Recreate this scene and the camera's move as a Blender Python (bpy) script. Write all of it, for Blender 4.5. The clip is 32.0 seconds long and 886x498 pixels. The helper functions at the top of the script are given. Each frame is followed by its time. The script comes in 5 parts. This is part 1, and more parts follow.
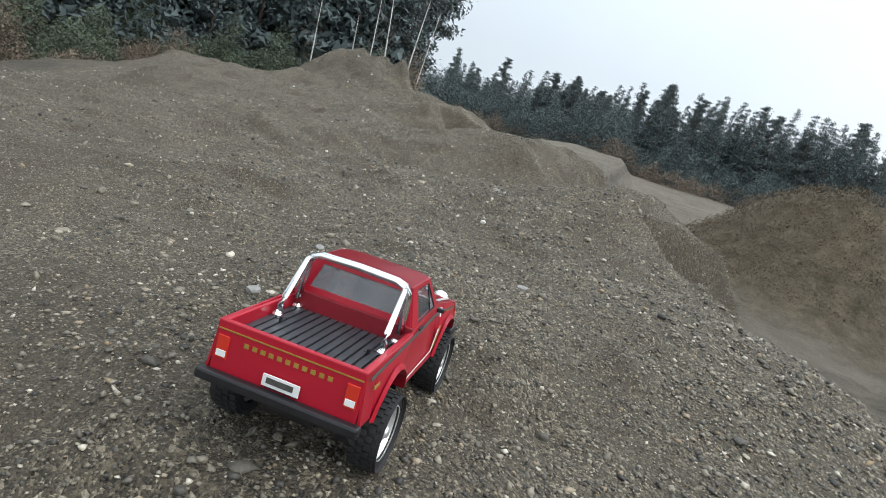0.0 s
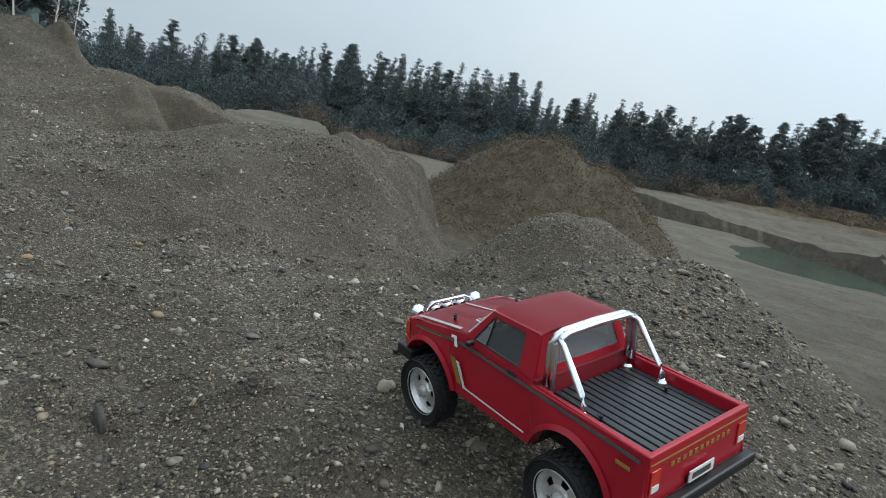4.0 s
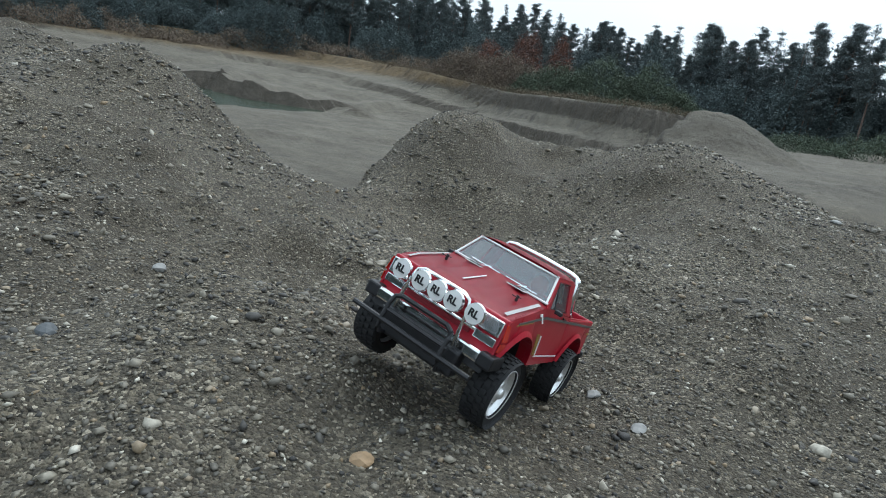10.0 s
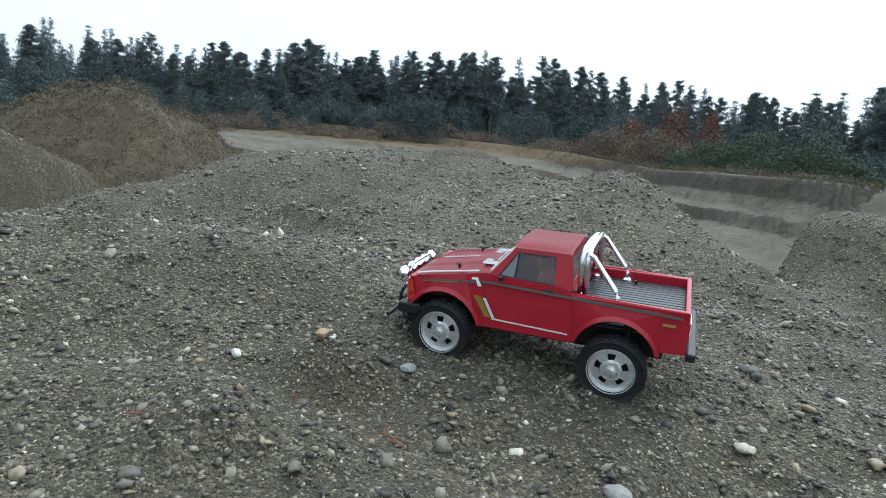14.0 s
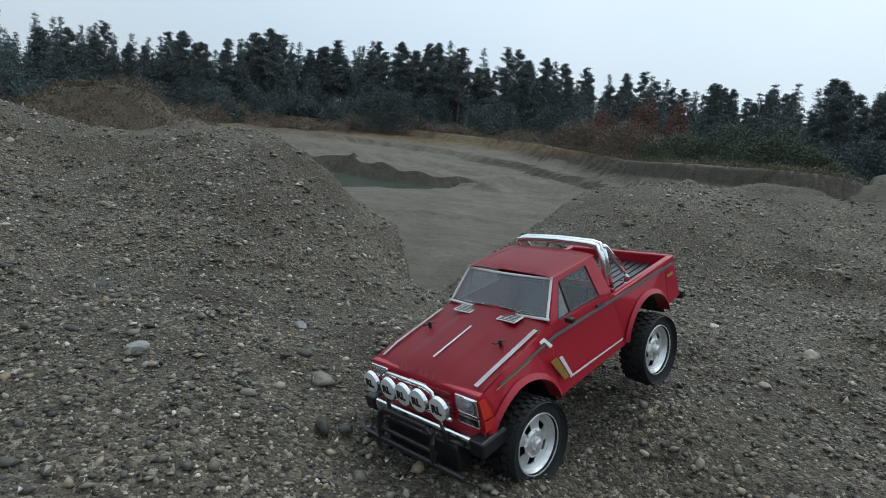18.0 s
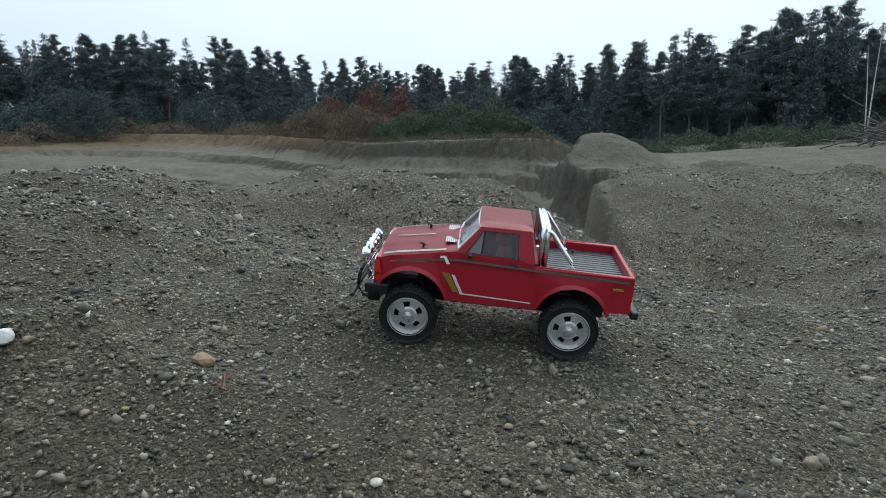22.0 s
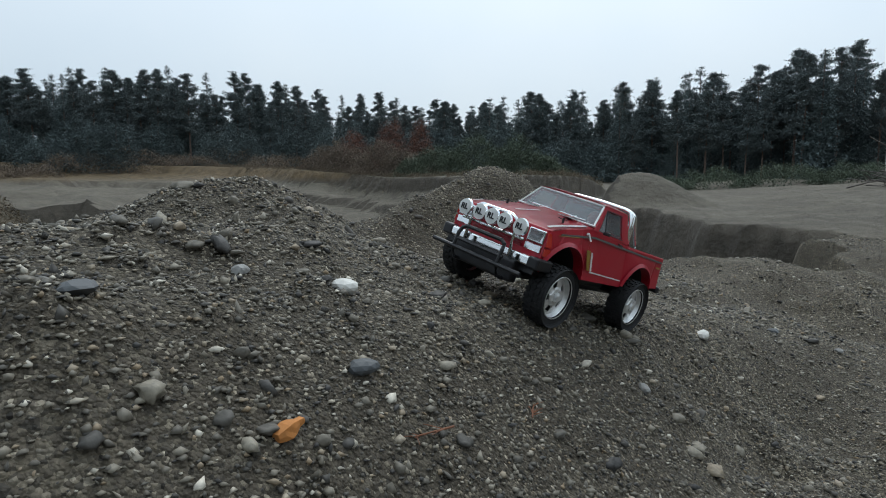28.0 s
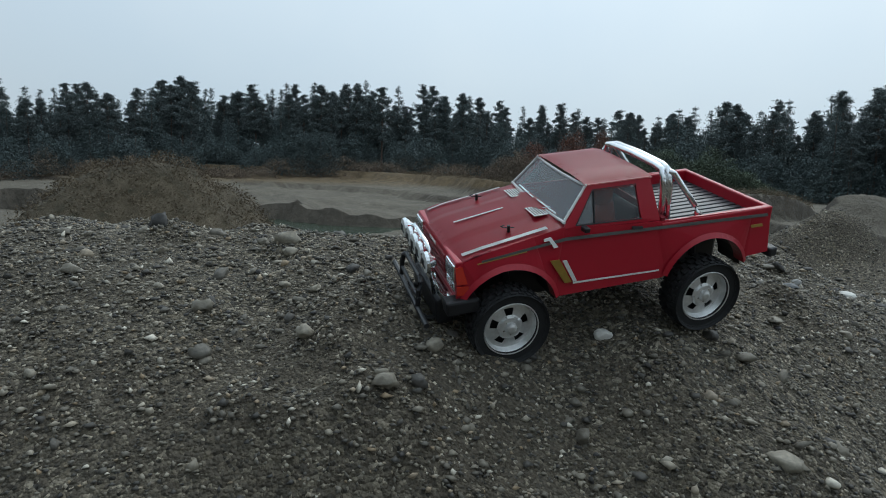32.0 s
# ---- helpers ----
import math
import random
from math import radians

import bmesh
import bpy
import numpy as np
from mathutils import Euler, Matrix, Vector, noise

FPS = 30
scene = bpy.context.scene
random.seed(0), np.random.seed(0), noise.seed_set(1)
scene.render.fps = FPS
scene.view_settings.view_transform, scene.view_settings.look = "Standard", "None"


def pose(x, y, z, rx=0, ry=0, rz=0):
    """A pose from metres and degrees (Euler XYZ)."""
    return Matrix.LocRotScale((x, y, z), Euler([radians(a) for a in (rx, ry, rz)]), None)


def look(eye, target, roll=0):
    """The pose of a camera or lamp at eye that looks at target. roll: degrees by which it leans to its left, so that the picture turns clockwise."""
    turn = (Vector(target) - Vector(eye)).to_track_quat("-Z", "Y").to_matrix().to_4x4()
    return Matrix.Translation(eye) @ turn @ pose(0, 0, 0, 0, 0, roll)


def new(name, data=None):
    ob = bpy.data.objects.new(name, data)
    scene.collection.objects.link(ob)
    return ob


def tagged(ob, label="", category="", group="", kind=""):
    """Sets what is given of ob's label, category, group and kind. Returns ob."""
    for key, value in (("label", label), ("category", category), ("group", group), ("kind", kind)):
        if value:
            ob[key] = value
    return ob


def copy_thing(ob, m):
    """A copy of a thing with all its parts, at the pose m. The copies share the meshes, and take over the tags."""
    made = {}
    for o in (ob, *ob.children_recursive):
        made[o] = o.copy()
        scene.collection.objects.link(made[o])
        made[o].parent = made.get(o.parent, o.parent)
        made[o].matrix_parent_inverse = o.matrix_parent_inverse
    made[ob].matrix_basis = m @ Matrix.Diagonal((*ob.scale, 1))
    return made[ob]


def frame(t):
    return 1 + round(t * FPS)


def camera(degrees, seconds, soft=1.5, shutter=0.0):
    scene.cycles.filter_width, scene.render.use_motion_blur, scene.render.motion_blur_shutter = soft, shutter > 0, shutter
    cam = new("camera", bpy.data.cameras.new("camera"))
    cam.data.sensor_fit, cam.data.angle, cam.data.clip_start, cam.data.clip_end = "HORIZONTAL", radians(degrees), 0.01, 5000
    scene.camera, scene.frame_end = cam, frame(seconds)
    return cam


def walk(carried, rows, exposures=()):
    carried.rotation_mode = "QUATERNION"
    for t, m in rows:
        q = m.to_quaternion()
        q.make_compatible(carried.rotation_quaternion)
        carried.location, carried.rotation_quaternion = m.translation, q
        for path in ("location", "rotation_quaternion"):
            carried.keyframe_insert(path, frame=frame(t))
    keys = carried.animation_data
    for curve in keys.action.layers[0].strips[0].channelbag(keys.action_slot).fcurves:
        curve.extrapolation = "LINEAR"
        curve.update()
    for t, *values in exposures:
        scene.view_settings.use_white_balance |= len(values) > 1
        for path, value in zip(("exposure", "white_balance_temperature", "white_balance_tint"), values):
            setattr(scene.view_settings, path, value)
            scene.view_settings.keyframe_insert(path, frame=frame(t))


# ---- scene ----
cam = camera(73.0, 32.0, soft=1.0)
# ---- camera ----
PATH = [
    (0, (9.979, 5.316, -0.339), (8.081, 4.905, -0.817), 17.0),
    (0.5, (9.652, 5.331, -0.338), (7.732, 4.952, -0.752), 17.0),
    (1, (9.412, 5.329, -0.320), (7.536, 4.827, -0.798), 16.2),
    (1.5, (9.243, 5.304, -0.338), (7.383, 4.795, -0.868), 18.4),
    (2, (8.976, 5.124, -0.393), (7.051, 4.868, -0.874), 19.7),
    (2.5, (8.654, 4.872, -0.409), (6.702, 4.758, -0.830), 15.6),
    (4.5, (7.795, 4.104, -0.374), (5.930, 4.732, -0.732), 12.9),
    (5, (7.589, 3.898, -0.404), (5.738, 4.547, -0.797), 14.1),
    (5.5, (7.364, 3.637, -0.453), (5.582, 4.484, -0.784), 14.9),
    (6, (7.151, 3.395, -0.466), (5.410, 4.319, -0.805), 12.5),
    (6.5, (6.939, 3.196, -0.529), (5.278, 4.258, -0.868), 11.9),
    (7, (6.822, 3.002, -0.525), (5.240, 4.167, -0.900), 10.1),
    (7.5, (6.649, 2.802, -0.468), (5.384, 4.305, -0.845), 12.3),
    (8, (6.561, 2.728, -0.466), (5.496, 4.369, -0.883), 10.7),
    (8.5, (6.449, 2.742, -0.493), (5.490, 4.428, -0.980), 12.6),
    (9, (6.384, 2.747, -0.484), (5.623, 4.522, -1.002), 10.3),
    (9.5, (6.329, 2.737, -0.471), (5.748, 4.586, -0.966), 9.0),
    (10, (6.286, 2.689, -0.481), (5.778, 4.553, -0.999), 8.6),
    (10.5, (6.246, 2.659, -0.479), (5.678, 4.513, -0.969), 8.6),
    (11, (6.164, 2.566, -0.478), (5.423, 4.353, -0.985), 8.5),
    (11.5, (6.052, 2.351, -0.472), (5.076, 4.008, -1.025), 9.5),
    (12, (5.912, 2.218, -0.446), (4.702, 3.737, -0.925), 8.1),
    (12.5, (5.710, 2.187, -0.470), (4.519, 3.718, -0.957), 7.5),
    (13, (5.543, 2.113, -0.509), (4.395, 3.685, -0.967), 4.8),
    (13.5, (5.359, 2.042, -0.533), (4.388, 3.748, -0.918), 8.1),
    (14, (5.145, 1.964, -0.491), (4.191, 3.693, -0.809), 5.8),
    (14.5, (4.951, 1.927, -0.458), (3.975, 3.639, -0.801), 4.5),
    (15, (4.749, 1.838, -0.418), (3.720, 3.524, -0.729), 4.8),
    (15.5, (4.528, 1.546, -0.381), (3.579, 3.285, -0.654), 6.5),
    (17.5, (3.637, 1.253, -0.433), (2.823, 3.056, -0.726), 7.4),
    (18, (3.492, 1.134, -0.435), (2.662, 2.922, -0.771), 5.4),
    (18.5, (3.355, 1.051, -0.438), (2.584, 2.854, -0.830), 5.6),
    (19, (3.243, 0.963, -0.434), (2.384, 2.715, -0.873), 5.1),
    (19.5, (3.067, 0.866, -0.437), (2.440, 2.736, -0.771), 6.1),
    (20, (2.824, 0.672, -0.415), (2.379, 2.581, -0.812), 2.7),
    (20.5, (2.573, 0.583, -0.450), (2.182, 2.515, -0.789), 0.8),
    (21, (2.314, 0.537, -0.402), (1.900, 2.460, -0.765), 0.2),
    (21.5, (2.083, 0.531, -0.366), (1.872, 2.495, -0.677), 1.0),
    (22, (1.848, 0.556, -0.341), (1.850, 2.527, -0.684), -0.7),
    (22.5, (1.611, 0.672, -0.335), (1.763, 2.647, -0.615), 1.4),
    (23, (1.455, 0.702, -0.313), (1.557, 2.677, -0.611), 2.7),
    (23.5, (1.265, 0.634, -0.294), (1.464, 2.609, -0.534), 2.5),
    (24, (1.122, 0.543, -0.256), (1.262, 2.520, -0.520), 0.8),
    (24.5, (0.931, 0.497, -0.215), (1.078, 2.471, -0.505), -0.7),
    (25, (0.708, 0.396, -0.155), (0.745, 2.375, -0.441), -1.8),
    (25.5, (0.610, 0.337, -0.124), (0.672, 2.311, -0.436), -0.9),
    (27.5, (0.047, -0.002, -0.002), (0.023, 1.982, -0.252), -0.3),
    (28, (-0.001, -0.012, -0.004), (-0.010, 1.973, -0.245), -0.3),
    (28.5, (-0.063, -0.027, 0.013), (0.012, 1.962, -0.191), -1.7),
    (29, (-0.114, -0.090, 0.018), (-0.141, 1.896, -0.215), -2.0),
    (29.5, (-0.172, -0.177, 0.031), (-0.393, 1.800, -0.182), -0.5),
    (30, (-0.213, -0.311, 0.068), (-0.696, 1.621, -0.121), -1.2),
    (30.5, (-0.267, -0.445, 0.079), (-0.761, 1.485, -0.104), -1.0),
    (31, (-0.366, -0.586, 0.077), (-0.741, 1.370, -0.102), -0.7),
    (31.5, (-0.452, -0.643, 0.073), (-0.972, 1.274, -0.161), -1.5),
    (32, (-0.556, -0.679, 0.068), (-1.117, 1.229, -0.147), 1.6),
]
walk(cam, [(t, look(eye, target, roll)) for t, eye, target, roll in PATH],
     exposures=[(0.0, 0.75, 6500, 10), (1.0, 0.58, 6450, 9), (2.0, 0.47, 6400, 7), (5.0, 0.17, 6200, 6), (6.0, 0.2, 6200, 6), (9.0, 0.3, 6050, 6), (11.0, 0.78, 5950, 5), (13.0, 0.98, 5950, 5), (15.0, 0.42, 5950, 5), (17.5, 0.02, 6000, 6), (20.0, 0.25, 6000, 6), (23.0, 0.27, 6050, 7), (25.0, 0.05, 6050, 7), (28.0, 0.0, 6150, 7), (30.0, -0.2, 6100, 5), (32.0, -0.15, 6000, 4)])

# ---- light: a bright overcast sky ----
SUN_UP, SUN_TURN = 55.0, 15.0
world = bpy.data.worlds.new("overcast")
scene.world = world
world.use_nodes = True
wn = world.node_tree
sky = wn.nodes.new("ShaderNodeTexSky")
sky.sky_type, sky.sun_disc = "NISHITA", False
sky.sun_elevation, sky.sun_rotation = radians(SUN_UP), radians(SUN_TURN)
sky.air_density, sky.dust_density = 1.0, 4.0
dim = wn.nodes.new("ShaderNodeMix")
dim.data_type, dim.blend_type = "RGBA", "MULTIPLY"
dim.inputs["Factor"].default_value = 1.0
dim.inputs[7].default_value = (0.1, 0.1, 0.1, 1)
wn.links.new(sky.outputs["Color"], dim.inputs[6])
cloud = wn.nodes.new("ShaderNodeTexNoise")
cloud.inputs["Scale"].default_value, cloud.inputs["Detail"].default_value = 1.6, 5
shade = wn.nodes.new("ShaderNodeValToRGB")
shade.color_ramp.elements[0].position, shade.color_ramp.elements[1].position = 0.3, 0.75
shade.color_ramp.elements[0].color = (0.72, 0.83, 0.93, 1)
shade.color_ramp.elements[1].color = (0.88, 0.94, 0.98, 1)
wn.links.new(cloud.outputs["Fac"], shade.inputs["Fac"])
cover = wn.nodes.new("ShaderNodeMix")
cover.data_type = "RGBA"
cover.inputs["Factor"].default_value = 0.88
wn.links.new(dim.outputs[2], cover.inputs[6])
wn.links.new(shade.outputs["Color"], cover.inputs[7])
# an overcast sky is brighter overhead than at the horizon
where = wn.nodes.new("ShaderNodeTexCoord")
axis = wn.nodes.new("ShaderNodeSeparateXYZ")
wn.links.new(where.outputs["Generated"], axis.inputs["Vector"])
zenith = wn.nodes.new("ShaderNodeMapRange")
zenith.inputs["From Min"].default_value, zenith.inputs["From Max"].default_value = 0.1, 1.0
zenith.inputs["To Min"].default_value, zenith.inputs["To Max"].default_value = 0.9, 1.75
wn.links.new(axis.outputs["Z"], zenith.inputs["Value"])
# and brighter on the side where the sun stands behind the cloud
glow = wn.nodes.new("ShaderNodeVectorMath")
glow.operation = "DOT_PRODUCT"
glow.inputs[1].default_value = (math.sin(radians(SUN_TURN)), math.cos(radians(SUN_TURN)), 0)
wn.links.new(where.outputs["Generated"], glow.inputs[0])
side = wn.nodes.new("ShaderNodeMapRange")
side.inputs["From Min"].default_value, side.inputs["From Max"].default_value = -1.0, 1.0
side.inputs["To Min"].default_value, side.inputs["To Max"].default_value = 0.6, 1.02
wn.links.new(glow.outputs["Value"], side.inputs["Value"])
power = wn.nodes.new("ShaderNodeMath")
power.operation = "MULTIPLY"
wn.links.new(zenith.outputs["Result"], power.inputs[0])
wn.links.new(side.outputs["Result"], power.inputs[1])
wn.links.new(power.outputs[0], wn.nodes["Background"].inputs["Strength"])
wn.links.new(cover.outputs[2], wn.nodes["Background"].inputs["Color"])
sun = new("sun", bpy.data.lights.new("sun", "SUN"))
sun.data.energy, sun.data.angle, sun.data.color = 0.9, radians(40), (1.0, 0.97, 0.92)
sun.matrix_world = pose(0, 0, 60, 90 - SUN_UP, 0, 180 - SUN_TURN)

# ---- materials ----
def material(name, base=(0.5, 0.5, 0.5), rough=0.5, metal=0.0, coat=0.0, vary=0.0, scale=20.0, bump=0.0, bump_scale=200.0, spec=0.5):
    """Principled material with colour variation at two scales and fine relief."""
    m = bpy.data.materials.new(name)
    m.use_nodes = True
    nt = m.node_tree
    b = nt.nodes["Principled BSDF"]
    b.inputs["Base Color"].default_value = (*base, 1)
    b.inputs["Roughness"].default_value = rough
    b.inputs["Metallic"].default_value = metal
    b.inputs["Coat Weight"].default_value = coat
    b.inputs["Specular IOR Level"].default_value = spec
    tc = nt.nodes.new("ShaderNodeTexCoord")
    if vary:
        n1 = nt.nodes.new("ShaderNodeTexNoise")
        n1.inputs["Scale"].default_value = scale
        n1.inputs["Detail"].default_value = 8
        n1.inputs["Roughness"].default_value = 0.65
        nt.links.new(tc.outputs["Object"], n1.inputs["Vector"])
        r = nt.nodes.new("ShaderNodeValToRGB")
        r.color_ramp.elements[0].position, r.color_ramp.elements[1].position = 0.3, 0.72
        r.color_ramp.elements[0].color = (*[c * (1 - vary) for c in base], 1)
        r.color_ramp.elements[1].color = (*[min(1, c * (1 + vary)) for c in base], 1)
        nt.links.new(n1.outputs["Fac"], r.inputs["Fac"])
        nt.links.new(r.outputs["Color"], b.inputs["Base Color"])
        rr = nt.nodes.new("ShaderNodeMapRange")
        rr.inputs["To Min"].default_value, rr.inputs["To Max"].default_value = max(0, rough - 0.12), min(1, rough + 0.15)
        nt.links.new(n1.outputs["Fac"], rr.inputs["Value"])
        nt.links.new(rr.outputs["Result"], b.inputs["Roughness"])
    if bump:
        n2 = nt.nodes.new("ShaderNodeTexNoise")
        n2.inputs["Scale"].default_value = bump_scale
        n2.inputs["Detail"].default_value = 4
        nt.links.new(tc.outputs["Object"], n2.inputs["Vector"])
        bp = nt.nodes.new("ShaderNodeBump")
        bp.inputs["Strength"].default_value = bump
        bp.inputs["Distance"].default_value = 0.2 / bump_scale
        nt.links.new(n2.outputs["Fac"], bp.inputs["Height"])
        nt.links.new(bp.outputs["Normal"], b.inputs["Normal"])
    return m


RED = material("red_paint", (0.37, 0.009, 0.024), 0.34, coat=0.15, bump=0.015, bump_scale=300, spec=0.4)
RED_DARK = material("red_inside", (0.2, 0.006, 0.014), 0.5, vary=0.2, scale=40)
CHROME = material("chrome", (0.86, 0.87, 0.88), 0.12, metal=1.0, vary=0.06, scale=60)
RIM = material("rim_silver", (0.76, 0.76, 0.75), 0.34, metal=0.7, vary=0.15, scale=120)
RUBBER = material("tyre_rubber", (0.014, 0.014, 0.015), 0.75, vary=0.35, scale=60, bump=0.4, bump_scale=500)
BLACK = material("black_plastic", (0.012, 0.012, 0.014), 0.42, vary=0.3, scale=50, bump=0.2, bump_scale=400)
BEDLINER = material("bed_plastic", (0.035, 0.04, 0.046), 0.35, vary=0.25, scale=60, bump=0.15, bump_scale=400)
GROOVE = material("bed_groove", (0.008, 0.008, 0.009), 0.7)
WHITE = material("white_decal", (0.74, 0.74, 0.72), 0.4, vary=0.06, scale=80)
GOLD = material("gold_decal", (0.3, 0.19, 0.035), 0.4, vary=0.15, scale=80)
GREY_LINE = material("grey_decal", (0.07, 0.068, 0.062), 0.45, vary=0.2, scale=120)
LAMP_RED = material("red_lens", (0.55, 0.03, 0.015), 0.2, coat=0.5)
ORANGE = material("figure_orange", (0.34, 0.07, 0.035), 0.6, vary=0.2, scale=60)
# the grey, half-opaque base stands in for bright sky mirrored in the panes
GLASSY = material("sky_grey_glass", (0.3, 0.315, 0.33), 0.08, coat=0.5)
_n = GLASSY.node_tree.nodes["Principled BSDF"]
_n.inputs["Alpha"].default_value = 0.5

CLEAR_PANE = material("side_glass", (0.2, 0.21, 0.22), 0.06, coat=0.3)
_n = CLEAR_PANE.node_tree.nodes["Principled BSDF"]
_n.inputs["Alpha"].default_value = 0.22


def ground_material():
    """Gravel on the heaps, silty sand in the pit, litter and moss under the trees."""
    m = bpy.data.materials.new("gravel_and_sand")
    m.use_nodes = True
    nt = m.node_tree
    N, Lk = nt.nodes.new, nt.links.new
    b = nt.nodes["Principled BSDF"]
    geo = N("ShaderNodeNewGeometry")
    pos = geo.outputs["Position"]

    def vor(scale, feature="F1"):
        v = N("ShaderNodeTexVoronoi")
        v.feature = feature
        v.inputs["Scale"].default_value = scale
        Lk(pos, v.inputs["Vector"])
        return v

    def noise_tex(scale, detail=6.0, rough=0.6):
        n = N("ShaderNodeTexNoise")
        n.inputs["Scale"].default_value, n.inputs["Detail"].default_value, n.inputs["Roughness"].default_value = scale, detail, rough
        Lk(pos, n.inputs["Vector"])
        return n

    def ramp(src, *stops):
        r = N("ShaderNodeValToRGB")
        while len(r.color_ramp.elements) < len(stops):
            r.color_ramp.elements.new(0.5)
        for e, (p, c) in zip(r.color_ramp.elements, stops):
            e.position, e.color = p, (*c, 1)
        Lk(src, r.inputs["Fac"])
        return r.outputs["Color"]

    def mix(fac, a, c, kind="MIX"):
        x = N("ShaderNodeMix")
        x.data_type, x.blend_type = "RGBA", kind
        if hasattr(fac, "default_value"):
            Lk(fac, x.inputs["Factor"])
        else:
            x.inputs["Factor"].default_value = fac
        Lk(a, x.inputs[6])
        Lk(c, x.inputs[7])
        return x.outputs[2]

    def band(src, lo, hi):
        r = N("ShaderNodeMapRange")
        r.inputs["From Min"].default_value, r.inputs["From Max"].default_value = lo, hi
        Lk(src, r.inputs["Value"])
        return r.outputs["Result"]

    sep = N("ShaderNodeSeparateColor")
    fine, mid = vor(290), vor(135)
    Lk(fine.outputs["Color"], sep.inputs["Color"])
    sep2 = N("ShaderNodeSeparateColor")
    Lk(mid.outputs["Color"], sep2.inputs["Color"])
    stones = ramp(sep.outputs["Red"], (0.0, (0.03, 0.026, 0.021)), (0.35, (0.1, 0.09, 0.071)), (0.65, (0.215, 0.19, 0.146)), (0.88, (0.34, 0.3, 0.228)), (1.0, (0.6, 0.545, 0.44)))
    stones2 = ramp(sep2.outputs["Red"], (0.0, (0.05, 0.047, 0.041)), (0.4, (0.135, 0.118, 0.09)), (0.8, (0.235, 0.202, 0.147)), (1.0, (0.45, 0.405, 0.325)))
    dirt = ramp(noise_tex(260, 3).outputs["Fac"], (0.3, (0.066, 0.056, 0.042)), (0.7, (0.148, 0.126, 0.094)))
    patch = band(noise_tex(2.3, 8, 0.7).outputs["Fac"], 0.42, 0.58)
    gravel = mix(band(sep.outputs["Green"], 0.35, 0.5), dirt, stones)
    gravel = mix(band(sep2.outputs["Green"], 0.55, 0.7), gravel, stones2)
    soil = mix(band(sep.outputs["Blue"], 0.72, 0.8), dirt, stones)
    gravel = mix(patch, soil, gravel)
    tint = ramp(noise_tex(0.9, 6).outputs["Fac"], (0.3, (0.76, 0.735, 0.69)), (0.7, (1.02, 1.0, 0.96)))
    gravel = mix(1.0, gravel, tint, "MULTIPLY")
    sand = ramp(noise_tex(0.35, 9, 0.65).outputs["Fac"], (0.25, (0.088, 0.076, 0.057)), (0.5, (0.128, 0.112, 0.085)), (0.75, (0.176, 0.157, 0.122)))
    silt = ramp(noise_tex(1.7, 10, 0.72).outputs["Fac"], (0.3, (0.72, 0.71, 0.7)), (0.5, (0.97, 0.96, 0.95)), (0.7, (1.18, 1.18, 1.18)))
    sand = mix(1.0, sand, silt, "MULTIPLY")
    grit = ramp(sep2.outputs["Blue"], (0.0, (0.7, 0.7, 0.7)), (0.6, (1.0, 1.0, 1.0)), (1.0, (1.35, 1.35, 1.35)))
    sand = mix(0.6, sand, grit, "MULTIPLY")
    earth = ramp(noise_tex(0.8, 8, 0.7).outputs["Fac"], (0.3, (0.06, 0.045, 0.026)), (0.5, (0.12, 0.085, 0.045)), (0.7, (0.17, 0.12, 0.065)))
    xyz = N("ShaderNodeSeparateXYZ")
    Lk(pos, xyz.inputs["Vector"])
    wob = N("ShaderNodeMath")
    wob.operation = "MULTIPLY_ADD"
    Lk(noise_tex(3.0, 5).outputs["Fac"], wob.inputs[0])
    wob.inputs[1].default_value = 0.6
    Lk(xyz.outputs["Z"], wob.inputs[2])
    low = band(wob.outputs[0], -1.05, -1.45)
    deep = N("ShaderNodeMath")
    deep.operation = "MAXIMUM"
    Lk(low, deep.inputs[0])
    Lk(band(xyz.outputs["Y"], 12, 17), deep.inputs[1])
    low = deep.outputs[0]
    col = mix(low, gravel, sand)
    # the shade of steep cuts is put into the colour: darker soil tones there
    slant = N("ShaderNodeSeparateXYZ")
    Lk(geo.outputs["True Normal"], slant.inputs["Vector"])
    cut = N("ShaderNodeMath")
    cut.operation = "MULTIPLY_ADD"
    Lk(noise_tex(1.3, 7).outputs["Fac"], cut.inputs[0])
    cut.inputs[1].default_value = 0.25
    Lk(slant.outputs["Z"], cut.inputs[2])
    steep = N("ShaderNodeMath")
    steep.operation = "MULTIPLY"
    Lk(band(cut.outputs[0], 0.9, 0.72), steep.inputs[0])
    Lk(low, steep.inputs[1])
    cut_shade = ramp(noise_tex(1.1, 8, 0.7).outputs["Fac"], (0.3, (0.05, 0.042, 0.032)), (0.7, (0.11, 0.094, 0.073)))
    col = mix(steep.outputs[0], col, cut_shade)
    # turf on the far terrace and behind
    far = N("ShaderNodeMath")
    far.operation = "MULTIPLY_ADD"
    Lk(noise_tex(0.12, 6).outputs["Fac"], far.inputs[0])
    far.inputs[1].default_value = 12
    Lk(xyz.outputs["Y"], far.inputs[2])
    turf = band(far.outputs[0], 66, 71)
    high = N("ShaderNodeMath")
    high.operation = "MULTIPLY"
    Lk(turf, high.inputs[0])
    Lk(band(wob.outputs[0], -0.3, 0.3), high.inputs[1])
    col = mix(high.outputs[0], col, earth)
    # grassy earth over the mound
    off = N("ShaderNodeVectorMath")
    off.operation = "DISTANCE"
    flat = N("ShaderNodeCombineXYZ")
    Lk(xyz.outputs["X"], flat.inputs[0])
    Lk(xyz.outputs["Y"], flat.inputs[1])
